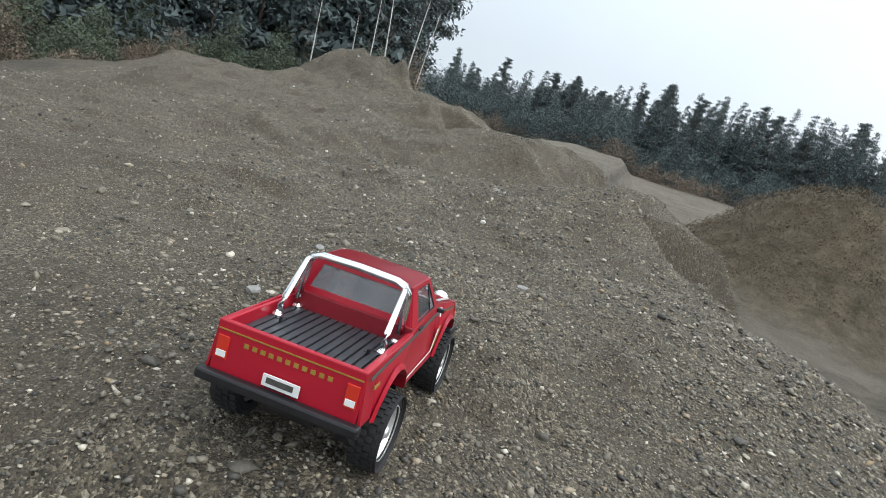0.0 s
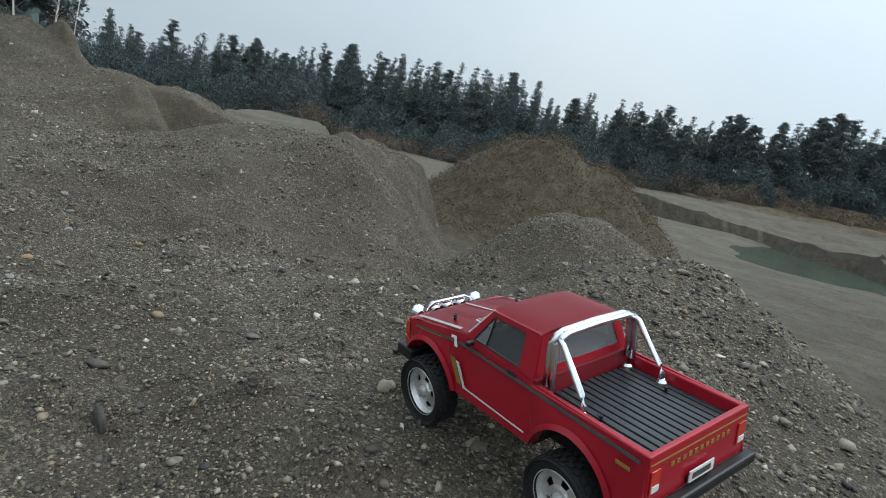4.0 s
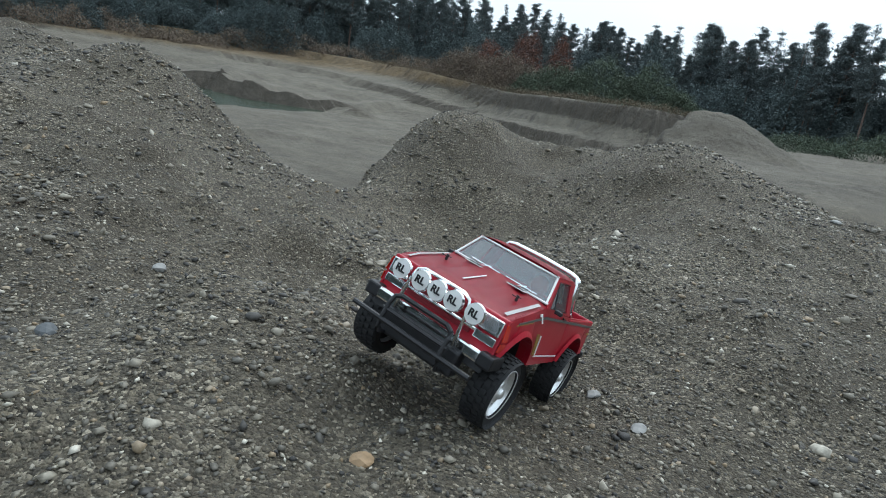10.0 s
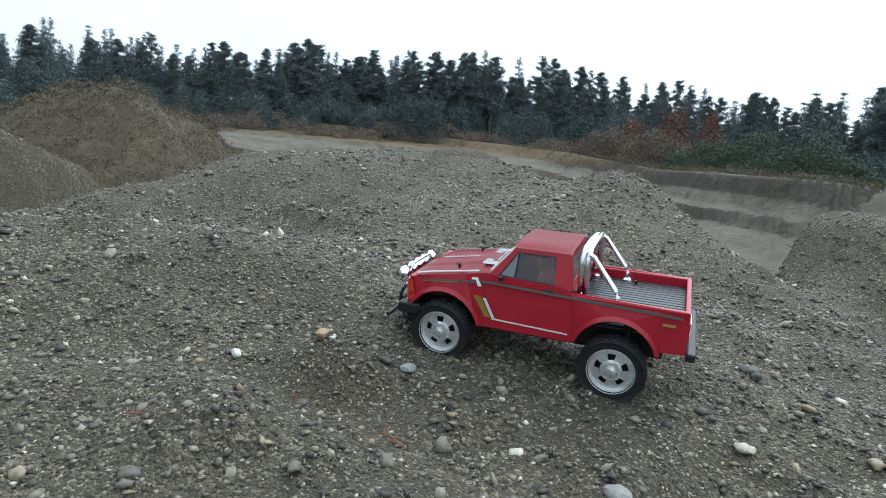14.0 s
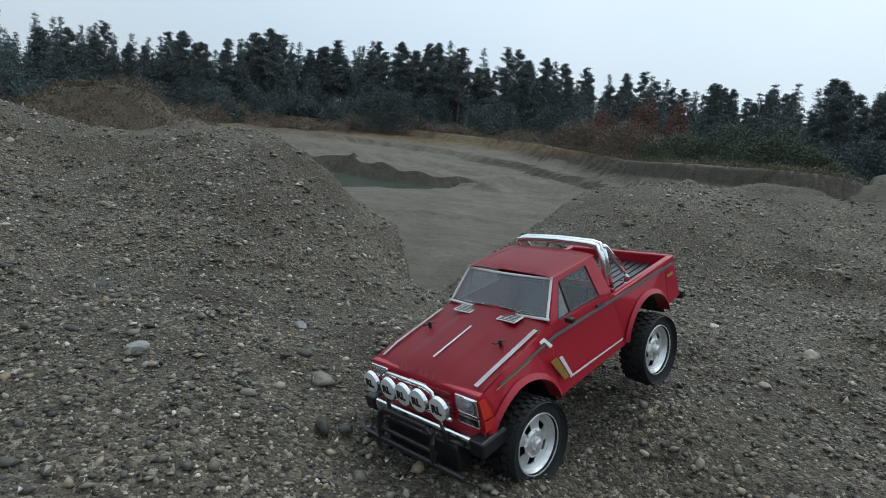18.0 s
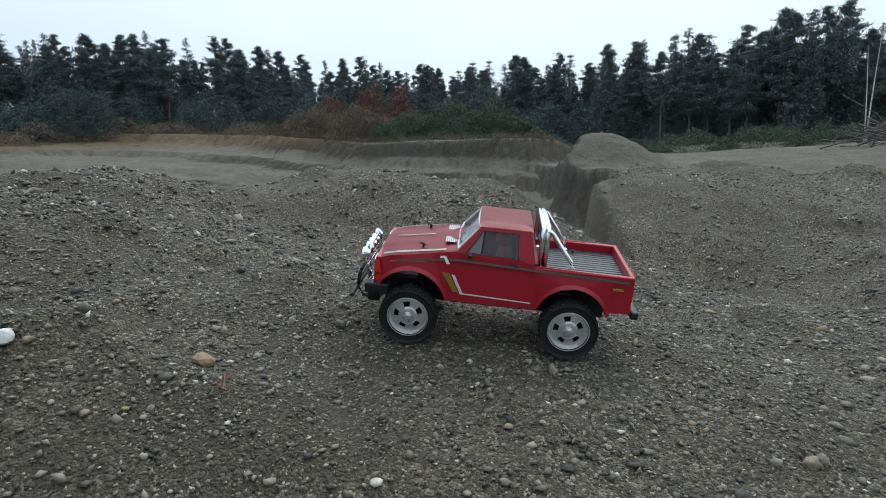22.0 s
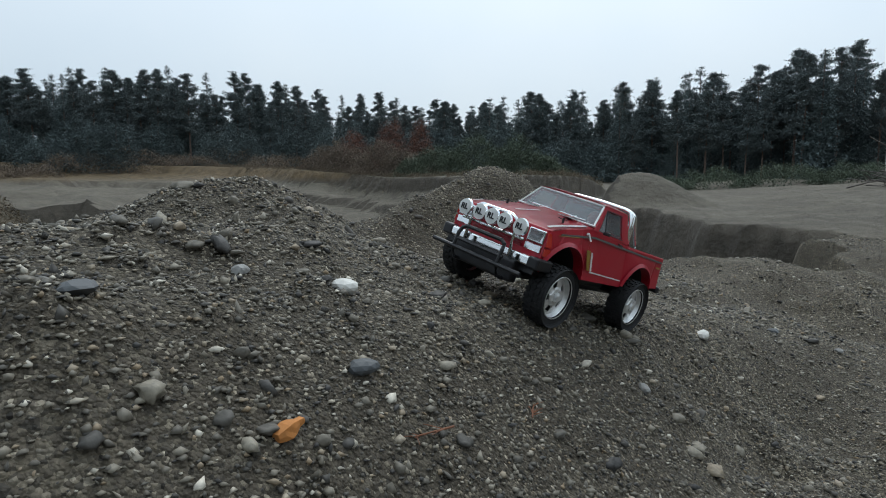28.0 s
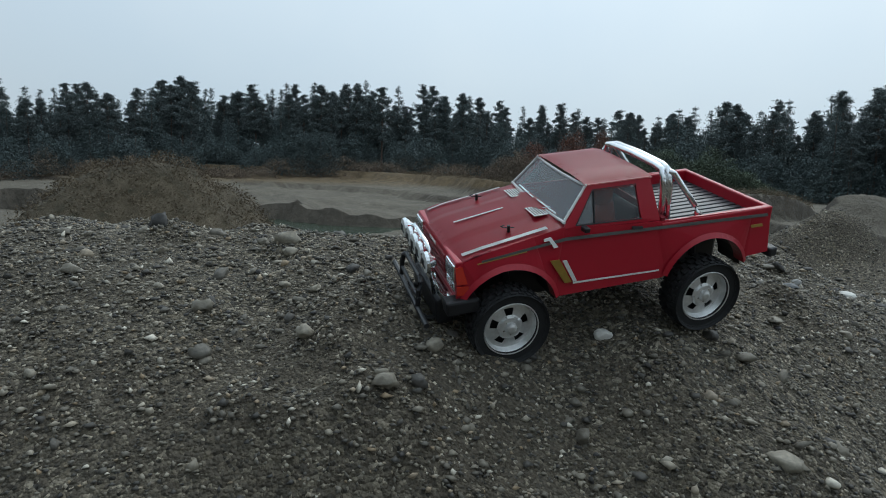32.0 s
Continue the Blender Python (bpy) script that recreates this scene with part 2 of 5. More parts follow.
    Lk(flat.outputs[0], off.inputs[0])
    off.inputs[1].default_value = (-13.8, 14.2, 0)
    ragged = N("ShaderNodeMath")
    ragged.operation = "MULTIPLY_ADD"
    Lk(noise_tex(0.5, 6).outputs["Fac"], ragged.inputs[0])
    ragged.inputs[1].default_value = 3.0
    Lk(off.outputs["Value"], ragged.inputs[2])
    hay = ramp(noise_tex(2.2, 9, 0.7).outputs["Fac"], (0.3, (0.05, 0.045, 0.026)), (0.5, (0.105, 0.083, 0.052)), (0.7, (0.16, 0.128, 0.085)))
    col = mix(band(ragged.outputs[0], 8.6, 7.2), col, hay)
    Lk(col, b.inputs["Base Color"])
    b.inputs["Roughness"].default_value = 0.82
    b.inputs["Specular IOR Level"].default_value = 0.35
    h1 = N("ShaderNodeMath")
    h1.operation = "MULTIPLY_ADD"
    Lk(fine.outputs["Distance"], h1.inputs[0])
    h1.inputs[1].default_value = -0.8
    Lk(noise_tex(300, 4).outputs["Fac"], h1.inputs[2])
    h2 = N("ShaderNodeMath")
    h2.operation = "MULTIPLY_ADD"
    Lk(mid.outputs["Distance"], h2.inputs[0])
    h2.inputs[1].default_value = -1.2
    Lk(h1.outputs[0], h2.inputs[2])
    bp = N("ShaderNodeBump")
    bp.inputs["Strength"].default_value, bp.inputs["Distance"].default_value = 1.0, 0.007
    Lk(h2.outputs[0], bp.inputs["Height"])
    bp2 = N("ShaderNodeBump")
    bp2.inputs["Strength"].default_value, bp2.inputs["Distance"].default_value = 0.8, 0.35
    Lk(noise_tex(1.5, 9, 0.65).outputs["Fac"], bp2.inputs["Height"])
    Lk(bp.outputs["Normal"], bp2.inputs["Normal"])
    mixn = N("ShaderNodeMix")
    mixn.data_type = "VECTOR"
    Lk(low, mixn.inputs["Factor"])
    Lk(bp.outputs["Normal"], mixn.inputs[4])
    Lk(bp2.outputs["Normal"], mixn.inputs[5])
    Lk(mixn.outputs[1], b.inputs["Normal"])
    return m


GROUND = ground_material()


def stone_material(name="stone", island=True):
    m = bpy.data.materials.new(name)
    m.use_nodes = True
    nt = m.node_tree
    N, Lk = nt.nodes.new, nt.links.new
    b = nt.nodes["Principled BSDF"]
    src = N("ShaderNodeNewGeometry").outputs["Random Per Island"] if island else N("ShaderNodeObjectInfo").outputs["Random"]
    r = N("ShaderNodeValToRGB")
    stops = ((0.0, (0.04, 0.037, 0.034)), (0.22, (0.09, 0.082, 0.068)), (0.45, (0.165, 0.147, 0.115)), (0.7, (0.255, 0.226, 0.172)), (0.84, (0.34, 0.304, 0.235)), (0.9, (0.3, 0.216, 0.124)), (0.965, (0.46, 0.418, 0.335)), (1.0, (0.78, 0.72, 0.6)))
    while len(r.color_ramp.elements) < len(stops):
        r.color_ramp.elements.new(0.5)
    for e, (p, c) in zip(r.color_ramp.elements, stops):
        e.position, e.color = p, (*c, 1)
    Lk(src, r.inputs["Fac"])
    n = N("ShaderNodeTexNoise")
    n.inputs["Scale"].default_value, n.inputs["Detail"].default_value = 180, 6
    tc = N("ShaderNodeTexCoord")
    Lk(tc.outputs["Object"], n.inputs["Vector"])
    r2 = N("ShaderNodeValToRGB")
    r2.color_ramp.elements[0].position, r2.color_ramp.elements[1].position = 0.3, 0.7
    r2.color_ramp.elements[0].color, r2.color_ramp.elements[1].color = (0.6, 0.6, 0.6, 1), (1.0, 1.0, 1.0, 1)
    Lk(n.outputs["Fac"], r2.inputs["Fac"])
    x = N("ShaderNodeMix")
    x.data_type, x.blend_type = "RGBA", "MULTIPLY"
    x.inputs["Factor"].default_value = 1.0
    Lk(r.outputs["Color"], x.inputs[6])
    Lk(r2.outputs["Color"], x.inputs[7])
    Lk(x.outputs[2], b.inputs["Base Color"])
    b.inputs["Roughness"].default_value = 0.62
    bp = N("ShaderNodeBump")
    bp.inputs["Strength"].default_value, bp.inputs["Distance"].default_value = 0.4, 0.002
    Lk(n.outputs["Fac"], bp.inputs["Height"])
    Lk(bp.outputs["Normal"], b.inputs["Normal"])
    return m


PEBBLE, STONE = stone_material("pebble"), stone_material("single_stone", False)
WATER = material("pond_water", (0.035, 0.055, 0.036), 0.16, vary=0.15, scale=0.3, bump=0.05, bump_scale=6)
BARK = material("pine_bark", (0.14, 0.1, 0.08), 0.9, vary=0.4, scale=3, bump=0.6, bump_scale=12)
BIRCH_BARK = material("birch_bark", (0.62, 0.61, 0.58), 0.8, vary=0.35, scale=5, bump=0.3, bump_scale=20)
# needle colours are lifted towards blue-grey, with distance haze mixed in
HAZY_NEEDLES = material("hazy_pine_needles", (0.098, 0.12, 0.12), 0.9, vary=0.22, scale=0.5)
YOUNG = material("young_spruce_needles", (0.082, 0.108, 0.108), 0.9, vary=0.22, scale=0.6)
SCRUB = material("brown_scrub", (0.165, 0.128, 0.096), 0.9, vary=0.4, scale=1.0)
RUSSET = material("russet_leaves", (0.15, 0.072, 0.05), 0.9, vary=0.35, scale=1.0)
GREEN_SCRUB = material("dark_green_scrub", (0.075, 0.096, 0.062), 0.9, vary=0.45, scale=0.9)
DRY_GRASS = material("dry_grass", (0.135, 0.105, 0.068), 0.9, vary=0.4, scale=0.8)
TWIG = material("dead_wood", (0.12, 0.105, 0.095), 0.9, vary=0.35, scale=8)
TAN_STONE = material("tan_stone", (0.3, 0.2, 0.11), 0.6, vary=0.3, scale=60, bump=0.3, bump_scale=150)
WHITE_STONE = material("white_stone", (0.62, 0.6, 0.55), 0.5, vary=0.2, scale=50, bump=0.3, bump_scale=120)
DARK_STONE = material("slate_stone", (0.07, 0.075, 0.078), 0.55, vary=0.3, scale=50, bump=0.3, bump_scale=120)
GREY_STONE = material("grey_stone", (0.24, 0.235, 0.22), 0.6, vary=0.3, scale=50, bump=0.3, bump_scale=120)
RUST_TWIG = material("dry_rust_twig", (0.2, 0.085, 0.045), 0.85, vary=0.3, scale=60)
BRICK = material("orange_brick", (0.5, 0.2, 0.05), 0.8, vary=0.25, scale=80, bump=0.4, bump_scale=200)

# heaps and hollows of gravel: x, y, spread, height
HEAPS = []
HEAPS += [
    (-2.60, 1.20, 0.40, 0.018), (-2.40, 0.00, 0.36, 0.041), (-1.90, 0.20, 0.36, 0.143), (-1.90, 1.00, 0.40, -0.096),
    (-1.70, -0.40, 0.36, 0.093), (-1.60, 0.60, 0.30, 0.044), (-1.35, 0.10, 0.60, 0.854), (-1.32, 0.07, 0.36, -0.128),
    (-1.10, 0.60, 0.36, -0.224), (-0.82, -0.30, 0.36, 0.124), (-0.62, 0.27, 0.36, -0.339), (-0.58, 0.78, 0.18, -0.158),
    (-0.50, 0.75, 0.55, 1.090), (-0.38, 0.95, 0.36, -0.203), (-0.36, 1.00, 0.20, 0.098), (-0.30, 1.20, 0.25, -0.040),
    (0.00, 1.35, 0.36, 0.257), (0.00, 1.50, 0.20, 0.044), (0.25, 1.60, 0.30, 0.380), (0.32, 0.93, 0.36, 0.087),
    (0.56, 1.47, 0.36, 0.368), (0.60, 2.20, 0.30, 0.085), (0.74, 2.64, 0.36, 0.356), (0.90, 2.90, 0.30, -0.151),
]
HEAPS += [
    (1.00, 0.28, 0.36, 0.256), (1.00, 1.78, 0.36, 0.271), (1.12, 3.19, 0.36, 0.092), (1.31, 1.26, 0.36, 0.151),
    (1.50, 3.00, 0.60, 0.431), (1.52, 3.52, 0.36, -0.016), (1.58, 1.87, 0.36, 0.123), (1.60, 3.30, 0.25, 0.018),
    (1.61, 2.56, 0.36, -0.137), (1.73, -2.68, 0.36, -0.080), (1.99, 1.47, 0.36, 0.153), (2.00, 2.80, 0.22, 0.046),
    (2.10, 3.30, 0.22, -0.060), (2.18, 2.70, 0.36, 0.177), (2.30, 3.10, 0.25, -0.078), (2.56, 1.32, 0.36, 0.060),
    (2.60, 3.30, 0.20, 0.014), (2.75, 2.85, 0.22, -0.141), (2.90, 4.30, 0.36, 0.025), (2.95, 0.50, 0.36, 0.081),
    (2.95, 1.72, 0.36, 0.123), (3.00, 3.50, 0.30, -0.013), (3.00, 5.00, 0.30, -0.013), (3.26, 3.81, 0.36, 0.134),
]
HEAPS += [
    (3.30, 5.30, 0.35, 0.169), (3.32, 4.94, 0.36, -0.072), (3.35, 4.80, 0.80, 0.399), (3.52, 4.30, 0.36, -0.069),
    (3.60, 5.60, 0.30, -0.334), (3.68, 5.38, 0.36, -0.267), (3.86, 2.54, 0.36, 0.192), (3.90, 4.75, 0.36, 0.045),
    (3.90, 6.00, 0.40, -0.121), (4.00, 4.70, 0.50, 0.122), (4.00, 5.30, 0.25, -0.074), (4.05, 1.90, 0.36, 0.024),
    (4.30, 4.50, 0.25, -0.030), (4.42, 2.93, 0.36, 0.157), (4.45, 5.30, 0.30, -0.254), (4.49, 5.14, 0.36, -0.113),
    (4.60, 3.90, 0.36, 0.142), (4.60, 4.50, 0.20, 0.187), (4.75, 4.90, 0.22, 0.066), (4.82, 3.37, 0.36, -0.020),
    (4.97, 2.83, 0.36, 0.078), (5.00, 4.30, 0.36, 0.055), (5.05, 5.15, 0.22, -0.237), (5.20, 5.45, 0.15, -0.083),
]
HEAPS += [
    (5.33, 1.07, 0.36, -0.242), (5.40, 5.90, 0.22, 0.028), (5.42, 5.60, 0.36, -0.025), (5.45, 5.50, 0.36, 0.346),
    (5.47, 3.38, 0.36, 0.101), (5.66, 2.77, 0.36, 0.091), (5.75, 5.60, 0.20, 0.027), (5.78, 3.93, 0.36, -0.018),
    (5.83, 4.85, 0.36, -0.211), (5.90, 5.50, 0.18, -0.093), (6.00, 5.70, 0.36, -0.051), (6.01, 3.43, 0.36, -0.169),
    (6.10, 5.10, 0.25, 0.033), (6.10, 5.90, 0.20, 0.048), (6.20, 5.75, 0.40, 0.130), (6.21, 1.10, 0.36, -0.264),
    (6.32, 4.02, 0.36, -0.096), (6.40, 5.30, 0.30, 0.104), (6.50, 5.60, 0.20, 0.074), (6.59, 4.46, 0.36, 0.095),
    (6.64, 1.66, 0.36, -0.074), (6.67, 5.18, 0.36, 0.131), (6.70, 5.90, 0.30, -0.026), (6.90, 6.10, 0.20, -0.021),
]
HEAPS += [
    (7.00, 5.60, 0.30, 0.041), (7.08, 4.65, 0.36, -0.049), (7.30, 5.90, 0.35, -0.061), (7.36, 5.15, 0.36, 0.017),
    (7.40, 5.00, 1.20, 0.065), (7.60, 3.25, 0.36, -0.072), (7.76, 5.84, 0.36, 0.047), (7.82, 4.80, 0.36, -0.037),
    (8.20, 5.80, 0.35, 0.049), (8.28, 5.08, 0.36, 0.062), (8.50, 2.50, 0.36, -0.056), (8.84, 5.14, 0.36, 0.040),
    (8.90, 3.70, 0.36, -0.068), (9.36, 4.99, 0.36, 0.050),
]

# the pickup's way: seconds, place of the hubs' middle, turn
DRIVE = [
    (0, 9.220, 5.074, -0.729, -1.6, 3.5, -179.0),
    (0.5, 8.893, 5.061, -0.723, 0.7, -10.1, -177.4),
    (1, 8.714, 5.053, -0.706, 4.1, -3.1, -177.0),
    (1.5, 8.515, 5.038, -0.710, 2.1, 5.6, -173.4),
    (2, 8.174, 4.962, -0.730, 1.9, 0.3, -165.6),
    (2.5, 7.816, 4.903, -0.754, -1.7, -2.3, -163.8),
    (4.5, 7.092, 4.563, -0.688, -12.5, 2.6, -148.0),
    (5, 6.817, 4.460, -0.721, -12.9, -1.2, -135.5),
    (5.5, 6.580, 4.299, -0.751, -11.0, 5.7, -128.9),
    (6, 6.396, 4.144, -0.777, -10.7, 0.8, -110.7),
    (6.5, 6.300, 3.852, -0.852, 3.3, 25.8, -125.2),
    (7, 6.220, 3.769, -0.887, -8.6, 4.7, -109.7),
    (7.5, 6.200, 3.748, -0.877, -0.7, 3.5, -105.7),
    (8, 6.190, 3.740, -0.875, -1.9, 3.3, -104.5),
    (8.5, 6.179, 3.755, -0.877, -2.5, 3.7, -103.8),
    (9, 6.177, 3.743, -0.872, -3.2, 3.7, -103.0),
    (9.5, 6.176, 3.720, -0.868, -5.2, 2.9, -103.0),
    (10, 6.139, 3.527, -0.842, -12.2, -16.9, -103.2),
    (10.5, 6.101, 3.378, -0.816, -17.0, -13.4, -110.2),
    (11, 6.036, 3.269, -0.795, -9.4, 0.2, -117.0),
    (11.5, 5.889, 3.024, -0.784, -11.7, 9.3, -128.4),
    (12, 5.699, 2.921, -0.785, -17.5, -6.6, -130.2),
    (12.5, 5.512, 2.907, -0.781, -16.7, -2.4, -139.2),
    (13, 5.300, 2.868, -0.779, -11.1, -2.5, -150.7),
    (13.5, 5.092, 2.844, -0.755, -9.2, -0.5, -166.3),
    (14, 4.825, 2.892, -0.755, -7.0, 1.3, -172.2),
    (14.5, 4.561, 2.850, -0.702, -10.4, -6.5, -174.0),
    (15, 4.337, 2.801, -0.676, -13.4, -9.0, -163.6),
    (15.5, 4.168, 2.645, -0.656, -16.2, -3.6, -152.2),
    (17.5, 3.393, 2.106, -0.669, 0.1, 3.5, -109.1),
    (18, 3.294, 1.891, -0.711, 6.1, 15.2, -109.5),
    (18.5, 3.229, 1.849, -0.717, -2.1, 3.2, -111.8),
    (19, 3.125, 1.737, -0.710, -3.0, -11.7, -129.6),
    (19.5, 3.055, 1.685, -0.682, -7.7, -5.8, -134.0),
    (20, 2.897, 1.566, -0.662, -6.8, 3.2, -144.2),
    (20.5, 2.655, 1.441, -0.692, -5.1, 3.1, -161.4),
    (21, 2.350, 1.456, -0.670, -6.3, -6.4, -174.9),
    (21.5, 2.132, 1.549, -0.637, -7.4, -8.5, 179.3),
    (22, 1.932, 1.612, -0.607, -8.3, -6.0, 175.2),
    (22.5, 1.733, 1.655, -0.594, -7.3, -8.1, 174.0),
    (23, 1.589, 1.760, -0.569, -8.1, -11.3, 172.8),
    (23.5, 1.448, 1.788, -0.535, -10.4, -14.5, 173.3),
    (24, 1.325, 1.737, -0.488, -14.1, -17.2, -173.0),
    (24.5, 1.204, 1.729, -0.449, -14.7, -14.8, -179.5),
    (25, 1.064, 1.693, -0.405, -13.7, -10.6, -179.1),
    (25.5, 0.912, 1.648, -0.374, -9.9, -8.2, -160.4),
    (27.5, 0.239, 1.110, -0.203, -10.9, -16.2, -137.7),
    (28, 0.191, 1.055, -0.180, -14.0, -13.0, -132.1),
    (28.5, 0.121, 0.946, -0.155, -15.2, -11.3, -129.6),
    (29, 0.039, 0.827, -0.128, -18.4, -8.6, -130.7),
    (29.5, -0.071, 0.688, -0.099, -20.5, -5.5, -132.4),
    (30, -0.192, 0.501, -0.076, -26.4, -1.2, -133.3),
    (30.5, -0.270, 0.363, -0.066, -20.0, -6.9, -132.5),
    (31, -0.365, 0.265, -0.054, -18.0, -12.3, -139.1),
    (31.5, -0.452, 0.273, -0.036, -18.4, -6.6, -144.0),
    (32, -0.613, 0.154, -0.040, -17.0, 8.5, -148.8),
]


# ---- mesh helpers ----
def part(name, bm, mat, parent=None, label="", smooth=False):
    """Links a bmesh as one mesh object under a thing or a part."""
    me = bpy.data.meshes.new(name)
    bmesh.ops.recalc_face_normals(bm, faces=bm.faces)
    bm.to_mesh(me)
    bm.free()
    me.materials.append(mat)
    if smooth:
        for p in me.polygons:
            p.use_smooth = True
    ob = new(name, me)
    if parent is not None:
        ob.parent = parent
    if label:
        ob["label"] = label
    return ob


def box(bm, x0, x1, y0, y1, z0, z1, bevel=0.0):
    vs = [bm.verts.new((x, y, z)) for x in (x0, x1) for y in (y0, y1) for z in (z0, z1)]
    fs = [bm.faces.new([vs[i] for i in q]) for q in ((0, 1, 3, 2), (4, 6, 7, 5), (0, 4, 5, 1), (2, 3, 7, 6), (0, 2, 6, 4), (1, 5, 7, 3))]
    if bevel:
        es = list({e for f in fs for e in f.edges})
        bmesh.ops.bevel(bm, geom=es, offset=bevel, segments=2, profile=0.5, affect="EDGES")


def tube(bm, points, radius, sides=10, cap=True):
    """A round bar along a line of points."""
    pts = [Vector(p) for p in points]
    rings = []
    for i, p in enumerate(pts):
        d = (pts[min(i + 1, len(pts) - 1)] - pts[max(i - 1, 0)]).normalized()
        a = d.cross(Vector((0, 0, 1)) if abs(d.z) < 0.9 else Vector((1, 0, 0))).normalized()
        b = d.cross(a)
        rings.append([bm.verts.new(p + radius * (math.cos(k * math.tau / sides) * a + math.sin(k * math.tau / sides) * b)) for k in range(sides)])
    for r, s in zip(rings, rings[1:]):
        for k in range(sides):
            bm.faces.new((r[k], r[(k + 1) % sides], s[(k + 1) % sides], s[k]))
    if cap:
        bm.faces.new(rings[0][::-1])
        bm.faces.new(rings[-1])


def lathe_y(bm, profile, sides=28, cx=0.0, cz=0.0):
    """Turns a profile of (radius, y) about the y axis through (cx, cz)."""
    rings = [[bm.verts.new((cx + r * math.cos(k * math.tau / sides), y, cz + r * math.sin(k * math.tau / sides))) for k in range(sides)] for r, y in profile]
    for r, s in zip(rings, rings[1:]):
        for k in range(sides):
            bm.faces.new((r[k], r[(k + 1) % sides], s[(k + 1) % sides], s[k]))
    return rings


def slab(bm, outline, thick, place):
    """An outline of (u, v) given thickness; place(u, v, w) gives the point."""
    lo = [bm.verts.new(place(u, v, 0)) for u, v in outline]
    hi = [bm.verts.new(place(u, v, thick)) for u, v in outline]
    bm.faces.new(lo[::-1])
    bm.faces.new(hi)
    n = len(outline)
    for i in range(n):
        bm.faces.new((lo[i], lo[(i + 1) % n], hi[(i + 1) % n], hi[i]))


def grid_sheet(bm, nu, nv, place, thick=None):
    """A curved sheet of nu by nv cells."""
    vs = [[bm.verts.new(place(i / nu, j / nv)) for j in range(nv + 1)] for i in range(nu + 1)]
    for i in range(nu):
        for j in range(nv):
            bm.faces.new((vs[i][j], vs[i + 1][j], vs[i + 1][j + 1], vs[i][j + 1]))
    if thick:
        bmesh.ops.solidify(bm, geom=bm.faces[:], thickness=thick)



# ---- the ground: one sheet from the heaps to the horizon ----
def value_noise(x, y, seed):
    """Smooth value noise on a unit lattice."""
    xi, yi = np.floor(x).astype(np.int64), np.floor(y).astype(np.int64)
    u, v = x - xi, y - yi
    u, v = u * u * (3 - 2 * u), v * v * (3 - 2 * v)

    def lattice(a, c):
        n = (a * 374761393 + c * 668265263 + seed * 974634777) & 0xFFFFFFFF
        n = ((n ^ (n >> 13)) * 1274126177) & 0xFFFFFFFF
        return ((n ^ (n >> 16)) & 0xFFFF) / 65535.0 - 0.5

    return (lattice(xi, yi) * (1 - u) + lattice(xi + 1, yi) * u) * (1 - v) + (lattice(xi, yi + 1) * (1 - u) + lattice(xi + 1, yi + 1) * u) * v


def fbm(x, y, size, octaves, seed):
    z, a = 0.0, 1.0
    for k in range(octaves):
        z = z + a * value_noise(x / size + 17 * k, y / size - 11 * k, seed + k)
        size, a = size / 2.1, a * 0.5
    return z


def step(a, lo, hi):
    t = np.clip((a - lo) / (hi - lo), 0, 1)
    return t * t * (3 - 2 * t)


FLOOR = -3.8
# the edge of the pit behind the heaps: x, then y
RIM_X = (-60.00, -12.00, -6.00, -3.50, -2.50, -1.50, -1.00, -0.40, 0.00, 0.25, 0.50, 0.80, 1.10, 1.50, 1.90, 2.35, 2.50, 2.65, 2.80, 2.95, 3.15, 3.40, 3.75, 4.10, 4.45, 4.65, 4.80, 4.95, 5.05, 5.15, 5.25, 5.40, 5.60, 6.00, 6.30, 6.65, 7.00, 7.40, 7.80, 8.20, 8.60, 9.20, 10.00, 14.00, 60.00)
RIM_Y = (7.00, 5.00, 2.60, 1.24, 0.70, 0.60, 0.90, 1.38, 1.52, 1.80, 2.10, 2.85, 3.50, 4.07, 2.86, 3.07, 2.85, 2.72, 4.23, 4.26, 5.26, 5.27, 5.55, 5.57, 5.27, 5.09, 4.97, 4.86, 4.81, 5.15, 5.54, 5.91, 5.98, 6.11, 5.62, 5.49, 5.95, 6.07, 6.05, 6.12, 6.20, 6.46, 6.80, 9.00, 14.00)
# the far cliff: x, then y of its upper edge
CLIFF_X = (-140, -70, -45, -30, -22, -14, -6, 0, 4, 7.5, 11, 14, 20, 30, 60, 140)
CLIFF_Y = (55, 80, 92, 86, 75, 66, 58, 50, 44, 39, 44, 50, 47, 41, 30, 20)
# its height along x, and its profile from the edge outwards: distance, drop
LIP_X, LIP_Z = (-60, -30, -22, -14, -6, 6, 12), (2.2, 1.5, 1.2, 0.5, -0.1, 0.0, -0.2)
CUT_AWAY = (0, 0.3, 0.6, 2.6, 4.6, 4.9, 8.5, 13)
CUT_DROP = (0, 0.25, 1.15, 2.0, 2.3, 3.0, 3.5, 4.6)
# clods and ridges pushed up on the pit floor: x, y, half-length, half-width, turn, height
CLODS = ((-3.4, 10.4, 1.3, 0.3, 80, 0.4), (-10, 24.7, 1.4, 0.3, 15, 0.28), (-8.5, 27.6, 1.8, 0.3, 25, 0.26), (-9.6, 26.2, 0.5, 0.4, 0, 0.35), (-16, 50, 1.8, 0.6, 0, 0.5), (-18, 52, 1.2, 0.7, 40, 0.55), (-6, 33, 2.2, 0.3, 20, 0.25), (-4.6, 12.6, 0.9, 0.25, 20, 0.3))


